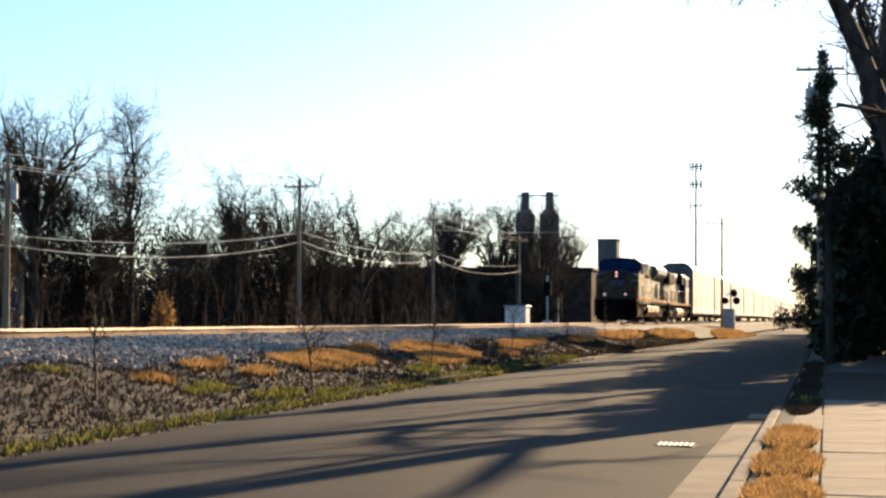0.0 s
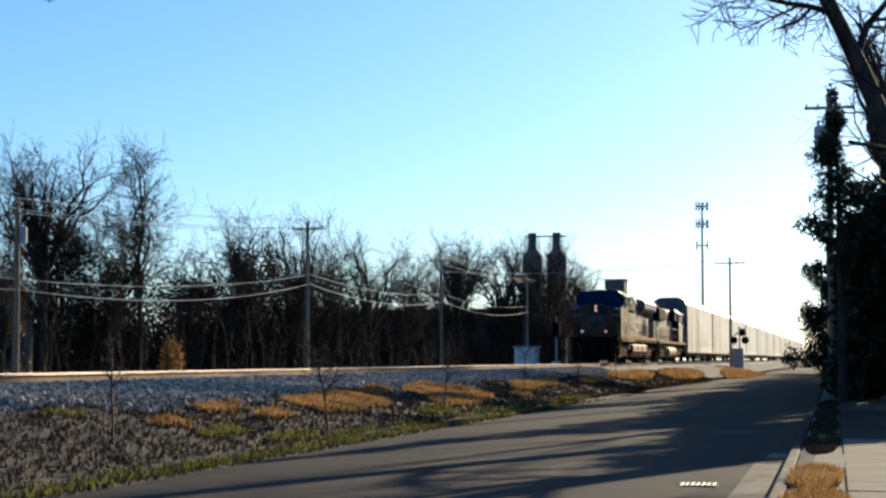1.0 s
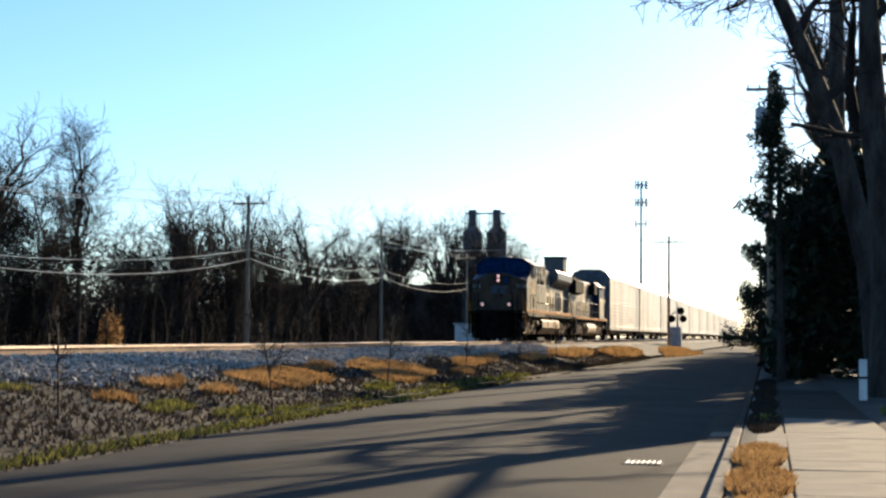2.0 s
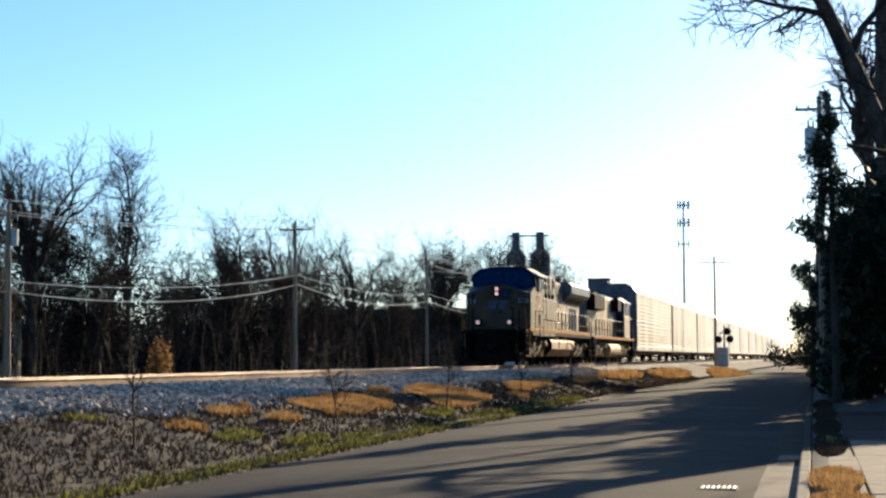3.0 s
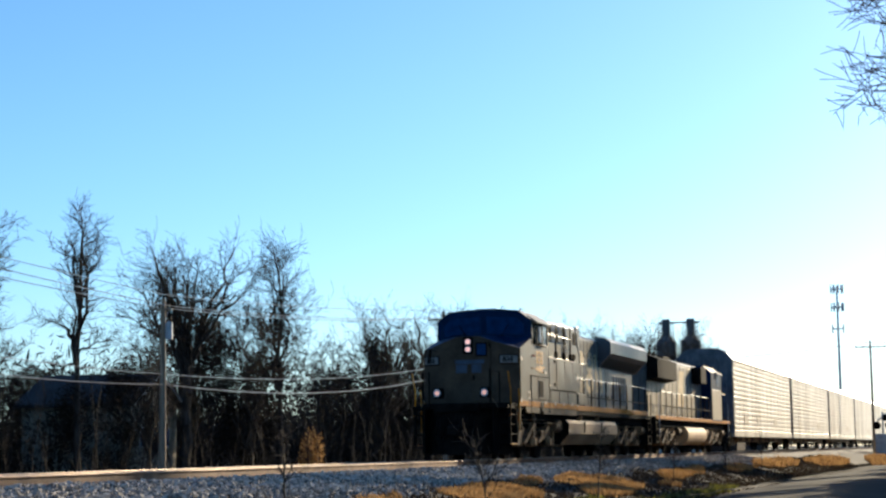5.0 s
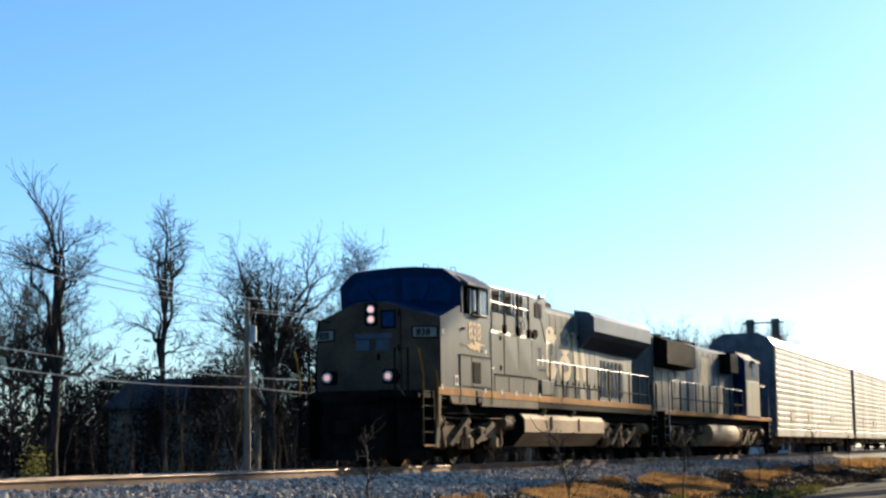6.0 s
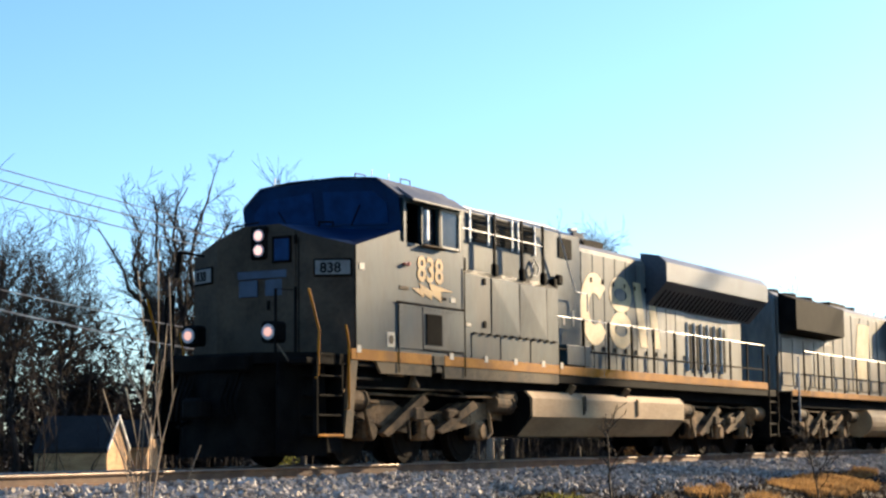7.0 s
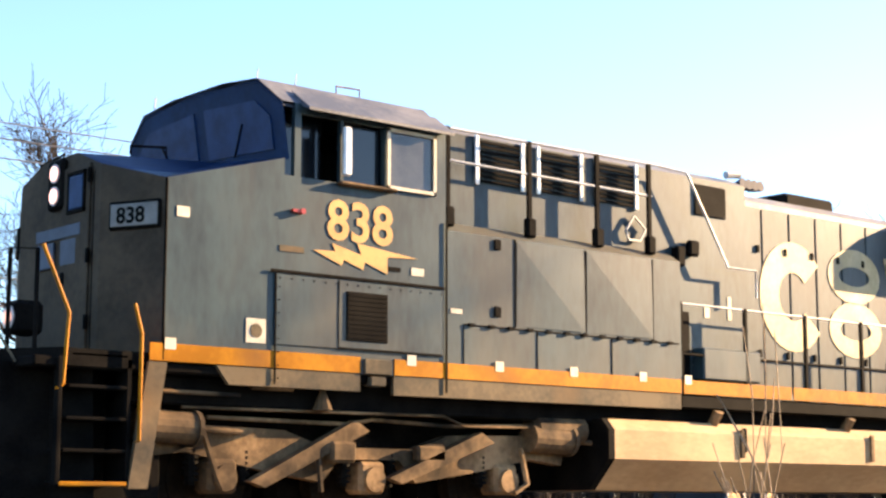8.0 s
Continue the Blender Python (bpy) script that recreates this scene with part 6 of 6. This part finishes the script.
utility_pole(93, 0.75, 9.7, 0.15, "shorter street utility pole with a transformer", arm=0, can=(8.2, 0.33, 0.24, 0.9), z=0.1)
cable("cable", "cable crossing high over the street", (170, 11.3, 11.6), (172, 44, 11.0), 0.9, 0.03)
cable("cable", "cable crossing high over the street", (170, 11.3, 11.6), (168, -8, 11.2), 0.4, 0.03)
for _z, _s in ((7.3, 0.9), (6.6, 1.5)):
    cable("cable", "slack cable between the street poles", (72, 0.6, _z), (93, 0.9, _z + 0.3), _s, 0.03)


# ---- far buildings and railway fittings ----
def make_tower():
    t = thing("cell_tower", "slim grey cell phone tower with antenna rings", "tower", at=pose(476, 39.8, 0.4))
    part("mast", Build().cyl((0, 0, 0), (0, 0, 45), 0.5, 0.25, n=12), GALV, t)
    for z, n in ((44, 9), (39, 9), (33, 6)):
        ring = Build()
        for k in range(n):
            a = k * 2 * math.pi / n
            ring.box(1.7 * math.cos(a) - 0.14, 1.7 * math.cos(a) + 0.25, 1.7 * math.sin(a) - 0.14, 1.7 * math.sin(a) + 0.14, z - 1.2, z + 1.2)
        ring.box(-1.7, 1.7, -0.15, 0.15, z - 0.2, z + 0.2).box(-0.15, 0.15, -1.7, 1.7, z - 0.2, z + 0.2)
        part("antenna_ring", ring, GALV, t)


def make_silos():
    for x, y in ((243, 44.9), (243, 41.3)):
        s = thing("grain_silo", "tall grey concrete silo with a steel headhouse", "silo", "silos", at=pose(x, y, 0.4))
        part("drum", Build().cyl((0, 0, 0), (0, 0, 16.3), 1.45, n=24), SILO, s)
        part("cone", Build().cyl((0, 0, 16.3), (0, 0, 17.1), 1.45, 0.7, n=24), SILO, s)
        part("headhouse", Build().cyl((0, 0, 17.1), (0, 0, 19.6), 0.6, n=12), SILO, s)
        fr = Build()
        for dx in (-0.9, 0.9):
            for dy in (-0.9, 0.9):
                fr.box(dx - 0.05, dx + 0.05, dy - 0.05, dy + 0.05, 16.3, 19.2)
        for z in (17.6, 19.0):
            fr.box(-0.95, 0.95, -0.95, -0.88, z, z + 0.08).box(-0.95, 0.95, 0.88, 0.95, z, z + 0.08)
        part("railing", fr, BLACKSTEEL, s)
    part_bridge = Build().box(242.8, 243.2, 40, 46, 19.4, 19.6)
    tagged(part("conveyor_bridge", part_bridge, BLACKSTEEL), "narrow steel conveyor between the silos", "conveyor")


def building(name, label, x0, x1, y0, y1, h, wall, rows, category="building", roof=0.5):
    t = thing(name, label, category)
    part("wall", Build().box(x0, x1, y0, y1, 0.2, h, 0.05), wall, t)
    part("roof", Build().box(x0 - 0.3, x1 + 0.3, y0 - 0.3, y1 + 0.3, h, h + roof, 0.08), ROOFING, t)
    n = max(2, int((y1 - y0) / 4))
    for z in rows:
        for k in range(n):
            y = y0 + (k + 0.5) * (y1 - y0) / n
            w = part("window", Build().box(x0 - 0.06, x0 + 0.02, y - 0.6, y + 0.6, z, z + 1.3, 0.02), WHITEPAINT, t)
            part("pane", Build().box(x0 - 0.08, x0 - 0.05, y - 0.5, y + 0.5, z + 0.1, z + 1.2), GLASS, w)
    return t


def gable_house(label, x, y, w, d, h, peak, wall, turn=0, eave=0.4):
    """A small house; its gable looks along -y."""
    t = thing("house", label, "house", at=pose(x, y, 0.2, 0, 0, turn))
    part("wall", Build().prism([(-w / 2, 0), (w / 2, 0), (w / 2, h), (0, peak), (-w / 2, h)], 1, 0, d), wall, t)
    for s in (-1, 1):
        k = (peak - h) / (w / 2)
        part("roof", Build().prism([(0, peak + 0.02), (0, peak + 0.2), (s * (w / 2 + eave), h - eave * k + 0.2), (s * (w / 2 + eave), h - eave * k + 0.02)], 1, -eave, d + eave), ROOFING, t)
        part("bargeboard", Build().prism([(0, peak + 0.08), (0, peak + 0.22), (s * (w / 2 + eave + 0.02), h - eave * k + 0.2), (s * (w / 2 + eave + 0.02), h - eave * k + 0.08)], 1, -eave - 0.06, -eave), WHITEPAINT, t)
    for dx in (-w / 4, w / 4) if w > 3 else ():
        win = part("window", Build().box(dx - 0.45, dx + 0.45, -0.06, 0.02, h * 0.4, h * 0.4 + 1.2, 0.02), WHITEPAINT, t)
        part("pane", Build().box(dx - 0.37, dx + 0.37, -0.08, -0.05, h * 0.4 + 0.08, h * 0.4 + 1.12), GLASS, win)


make_tower()
make_silos()
building("warehouse", "long dark brick warehouse behind the trees", 256, 270, 37, 80, 8.9, BRICK, ())
building("plant_tower", "pale block-shaped plant building above the warehouse", 272, 276, 35.2, 38.4, 14.4, SILO, (), roof=0.12)
gable_house("cream-sided house with a dark roof among trees", 92, 48.5, 6.8, 7, 4.3, 6.0, SIDING, 4)
gable_house("small shed with orange cedar gable and white edges", 51.2, 43, 1.9, 3, 1.3, 2.5, ORANGEBOARD, 16, 0.05)
gable_house("small shed with orange cedar gable and white edges", 53.6, 43.2, 1.0, 3, 1.5, 2.35, ORANGEBOARD, 16, 0.05)


def make_fittings():
    b = thing("signal_cabinet", "white metal signal cabinet beside the track", "cabinet", at=pose(103, 19.2, 0.5))
    part("body", Build().box(-0.7, 0.7, -0.65, 0.65, 0.2, 1.75, 0.03), WHITEPAINT, b)
    part("roof", Build().box(-0.8, 0.8, -0.75, 0.75, 1.75, 1.85, 0.03), GALV, b)
    part("door", Build().box(-0.72, -0.69, -0.5, 0.5, 0.35, 1.65, 0.01), WHITEPAINT, b)
    part("plinth", Build().box(-0.6, 0.6, -0.55, 0.55, -0.2, 0.2, 0.02), CONCRETE, b)
    s = thing("signal_mast", "black and silver railway signal mast", "signal", at=pose(115, 19.4, 0.5))
    part("mast", Build().cyl((0, 0, -0.3), (0, 0, 4.0), 0.07, n=10), GALV, s)
    part("signal_head", Build().box(-0.12, 0.12, -0.25, 0.25, 2.6, 3.6, 0.04), BLACKSTEEL, s)
    part("base_box", Build().box(-0.3, 0.3, -0.3, 0.3, 0.0, 0.9, 0.03), WHITEPAINT, s)
    c = thing("crossing_signal", "dark railway crossing signal with a pale relay box", "signal", at=pose(168, 10.3, 0.4))
    part("mast", Build().cyl((0, 0, -0.3), (0, 0, 4.3), 0.09, n=10), GALV, c)
    for y, z in ((-0.55, 3.0), (0.55, 3.0), (-0.3, 3.75)):
        part("signal_head", Build().cyl((-0.12, y, z), (0.1, y, z), 0.36, n=18), BLACKSTEEL, c, "round black signal lamp")
        part("hood", Build().cyl((-0.4, y, z + 0.08), (-0.12, y, z + 0.08), 0.17, n=12), BLACKSTEEL, c)
    part("crossbuck", Build().prism([(-0.6, 4.1), (-0.45, 4.22), (0.6, 3.5), (0.45, 3.38)], 0, -0.05, 0.0), WHITEPAINT, c)
    part("relay_box", Build().box(-0.5, 0.5, -0.4, 0.7, 0.1, 2.2, 0.04), GALV, c)


make_fittings()


# ---- saplings, grass and verge ----
def sapling(x, y, z, tall, seed, bushy=6, label="thin leafless sapling on the embankment"):
    rng = random.Random(seed)
    segs = []
    p, d, r = Vector((0, 0, -0.1)), Vector((rng.gauss(0, 0.04), rng.gauss(0, 0.04), 1)).normalized(), 0.027
    for k in range(6):
        q = p + d * tall / 6
        segs.append((p, q, r, r * 0.85, 5))
        if k > 1:
            for _ in range(bushy):
                a = rng.random() * 6.28
                nd = Vector((math.cos(a), math.sin(a), rng.uniform(0.6, 1.8))).normalized()
                limb(segs, p + (q - p) * rng.random(), nd, tall * rng.uniform(0.12, 0.3), 0.01, 1, rng, 0.5, 0.05, 1, 1)
        p, r = q, r * 0.85
        d = (d + Vector((rng.gauss(0, 0.05), rng.gauss(0, 0.05), 0))).normalized()
    plant_tree("sapling", label, tree_meshes(segs, f"sapling_{seed}", 0.007), pose(x, y, z), "saplings on the embankment")


SAPS = [(22.3, 9.8, 1.6, 3), (30.3, 9.15, 1.75, 5), (41.0, 9.5, 1.7, 3), (53.0, 9.8, 1.6, 3), (66.5, 10.2, 1.7, 4), (80.0, 10.5, 1.6, 3)]
for _i, (_x, _y, _t, _b) in enumerate(SAPS):
    sapling(_x, _y, height(_y) + slope_noise(_x, _y), _t, 50 + _i, _b)


def shrub(x, y, z):
    rng = random.Random(77)
    segs = []
    for k in range(6):
        a = rng.random() * 6.28
        limb(segs, Vector((rng.gauss(0, 0.04), rng.gauss(0, 0.04), -0.05)), Vector((math.cos(a) * 0.08, math.sin(a) * 0.08, 1)).normalized(), rng.uniform(1.2, 1.95), 0.011, 1, rng, 0.28, 0.12, 1, 1)
    plant_tree("wild_shrub", "pale many-stemmed leafless shrub by the track", tree_meshes([(a, b, c, d, 5 if e > 1 else e) for a, b, c, d, e in segs], "wild_shrub", 0.005, POLEWOOD, POLEWOOD), pose(x, y, z))


shrub(12.0, 9.85, height(9.85))


def blades(name, label, count, place, size, material, seed):
    rng = np.random.default_rng(seed)
    p = place(rng, count)
    p[:, 2] += [height(y - (drift(x) if y < 9 else 0)) + slope_noise(x, y) for x, y in p[:, :2]]
    a = rng.uniform(0, 2 * np.pi, count)
    h = rng.uniform(size[0], size[1], count)
    w = rng.uniform(0.006, 0.018, count) * (1 + p[:, 0] / 40)
    dx, dy = np.cos(a), np.sin(a)
    lean = rng.uniform(0.1, 0.9, count) * h
    b = rng.uniform(0, 2 * np.pi, count)
    v = np.stack([p + np.stack([dx * w, dy * w, 0 * w], 1), p - np.stack([dx * w, dy * w, 0 * w], 1), p + np.stack([np.cos(b) * lean, np.sin(b) * lean, h], 1)], 1)
    me = raw_mesh(name, v.reshape(-1, 3).tolist(), np.arange(count * 3).reshape(-1, 3).tolist(), material)
    return tagged(new(name, me), label, "grass", kind="stuff")


def patches(spots):
    def place(rng, n):
        s = np.array(spots, float)
        i = rng.choice(len(s), n, p=(s[:, 2] * s[:, 3]) / (s[:, 2] * s[:, 3]).sum())
        r, a = np.sqrt(rng.random(n)), rng.uniform(0, 2 * np.pi, n)
        return np.stack([s[i, 0] + s[i, 2] * r * np.cos(a), s[i, 1] + s[i, 3] * r * np.sin(a), np.zeros(n)], 1)
    return place


def verge(rng, n):
    x = 9 + 110 * rng.random(n) ** 1.4
    return np.stack([x, rng.uniform(8.45, 11.5, n) + 0.002 * x, np.zeros(n)], 1)


def road_edge(rng, n):
    x = 12 + 50 * rng.random(n)
    y = 8.4 + 0.0095 * x + np.abs(rng.normal(0, 0.16, n))
    return np.stack([x, y, np.zeros(n)], 1)


TUFTS = [(35.3, 10.9, 2.0, 0.55), (37.2, 10.6, 1.8, 0.5), (34.5, 10.2, 1.6, 0.3), (46, 11.0, 2.6, 0.6), (44.5, 10.0, 2.4, 0.5), (48, 10.4, 2.0, 0.5), (29.2, 10.9, 1.0, 0.22), (30.2, 10.2, 0.8, 0.2), (59, 10.8, 2.2, 0.45), (63, 11.0, 2.4, 0.4), (75, 10.8, 4, 0.4), (41, 11.3, 1.2, 0.2), (25.6, 10.3, 0.8, 0.15), (53, 9.9, 1.6, 0.2)]
blades("weeds", "dull brown matted weeds on the embankment", 42000, verge, (0.03, 0.12), SEDGE, 1)
blades("straw_grass", "golden dry grass patches on the embankment", 52000, patches(TUFTS), (0.04, 0.17), STRAW, 2)
blades("far_straw", "golden dry grass beside the far track", 14000, patches([(150, 8.8, 18, 1.5), (110, 10.2, 12, 0.8), (88, 10.8, 8, 0.6)]), (0.1, 0.4), STRAW, 12)
blades("bank_grass", "thin green grass patches on the bank", 3000, patches([(23.4, 11.1, 0.7, 0.15), (26.7, 9.8, 1.2, 0.22), (28.4, 9.2, 1.3, 0.2), (31.3, 8.95, 1.5, 0.18), (40.5, 9.6, 1.5, 0.25), (18.0, 10.2, 0.9, 0.3)]), (0.03, 0.12), GRASS, 15)
blades("edge_grass", "short green grass at the road's edge", 6000, road_edge, (0.03, 0.12), GRASS, 3)
# dark blades laid over the verge to imitate its shade
blades("verge_litter", "dark weed blades added to deepen the shade on the verge", 15000, patches([(30, 0.18, 4, 0.28), (37, 0.25, 4.5, 0.28), (45, 0.32, 5, 0.28), (54, 0.4, 5, 0.28)]), (0.02, 0.08), SEDGE, 14)
blades("verge_straw", "orange-brown dead grass tufts on the kerb verge", 14000, patches([(20.8, 0.12, 1.9, 0.3), (17.1, 0.05, 1.6, 0.33), (14, 0.0, 1.3, 0.3)]), (0.03, 0.12), STRAW, 4)
blades("lawn", "patchy green lawn behind the footpath", 16000, patches([(33, -2.55, 4, 0.6), (25, -2.6, 5, 0.6), (30.5, 0.1, 1.2, 0.25), (250, 3.2, 25, 2.0)]), (0.03, 0.14), GRASS, 5)


def make_street_details():
    g = thing("storm_grate", "pale slotted storm drain grate in the road", "drain grate", at=pose(21.3, 1.56, 0.02, 0, 0, 0))
    part("grate_frame", Build().box(-0.28, 0.28, -0.25, 0.25, -0.05, 0.0, 0.01), BLACKSTEEL, g)
    for k in range(7):
        part("grate_bar", Build().box(-0.22, 0.22, -0.22 + k * 0.065, -0.185 + k * 0.065, -0.005, 0.012, 0.004), RACK, g)
    tagged(part("inlet_lid", Build().box(27.2, 28.4, 0.42, 1.0, 0.0, 0.03, 0.01), CONCRETE), "pale concrete inlet lid in the gutter", "inlet lid", kind="structure")
    m = thing("mailbox_post", "pale wooden post beside the old tree", "post", at=pose(40.5, -1.95, 0.15))
    part("post", Build().box(-0.09, 0.09, -0.09, 0.09, 0, 0.95, 0.01), WHITEPAINT, m)
    part("band", Build().box(-0.1, 0.1, -0.1, 0.1, 0.5, 0.55, 0.01), BLACKSTEEL, m)
    bird = thing("bird", "small dark bird gliding in the sky", "bird")
    part("body", Build().cyl((-0.18, 0, 0), (0.0, 0, 0), 0.02, 0.06, n=8).cyl((0, 0, 0), (0.2, 0, 0), 0.06, 0.015, n=8), BLACKSTEEL, bird)
    part("wing", Build().add([(-0.06, 0.03, 0.01), (0.1, 0.03, 0.01), (0.06, 0.5, 0.1), (-0.02, 0.48, 0.1), (0, 0.25, 0.075)], [(0, 1, 2, 3), (0, 1, 4)]), BLACKSTEEL, bird)
    part("wing", Build().add([(-0.06, -0.03, 0.01), (0.1, -0.03, 0.01), (0.06, -0.5, 0.1), (-0.02, -0.48, 0.1), (0, -0.25, 0.075)], [(0, 1, 2, 3), (0, 1, 4)]), BLACKSTEEL, bird)
    for c in bird.children:
        c.scale = (0.55, 0.55, 0.55)
    return bird


BIRD = make_street_details()
BIRD_ROWS = [(0.0, pose(52.3, 27.6, 13.4)), (1.0, pose(52.6, 26.25, 13.83)), (3.5, pose(53.4, 23.9, 14.46)), (4.0, pose(53.7, 22.1, 16.5)), (4.5, pose(54.0, 20.0, 18.2)), (8.0, pose(56, 6, 32))]


# ---- what moves ----
def train_at(t):
    return float(np.interp(t, [p[0] for p in TRAIN], [p[1] for p in TRAIN]))


def motions():
    """The train rolls past at an even pace; its wheels turn with it."""
    times = [p[0] for p in TRAIN]
    for ob, offset in TRAIN_PARTS:
        walk(ob, [(t, pose(train_at(t) + offset, TRACK_Y, RAIL_Z)) for t in times])
    for w in LEAD_WHEELS + SECOND_WHEELS:
        base = w.matrix_basis.translation.copy()
        rows = []
        for k in range(241):
            t = k / 30
            turn = (train_at(t) - train_at(0)) / 0.53
            rows.append((t, Matrix.Translation(base) @ Matrix.Rotation(turn, 4, "Y")))
        walk(w, rows)
    walk(BIRD, BIRD_ROWS)



motions()
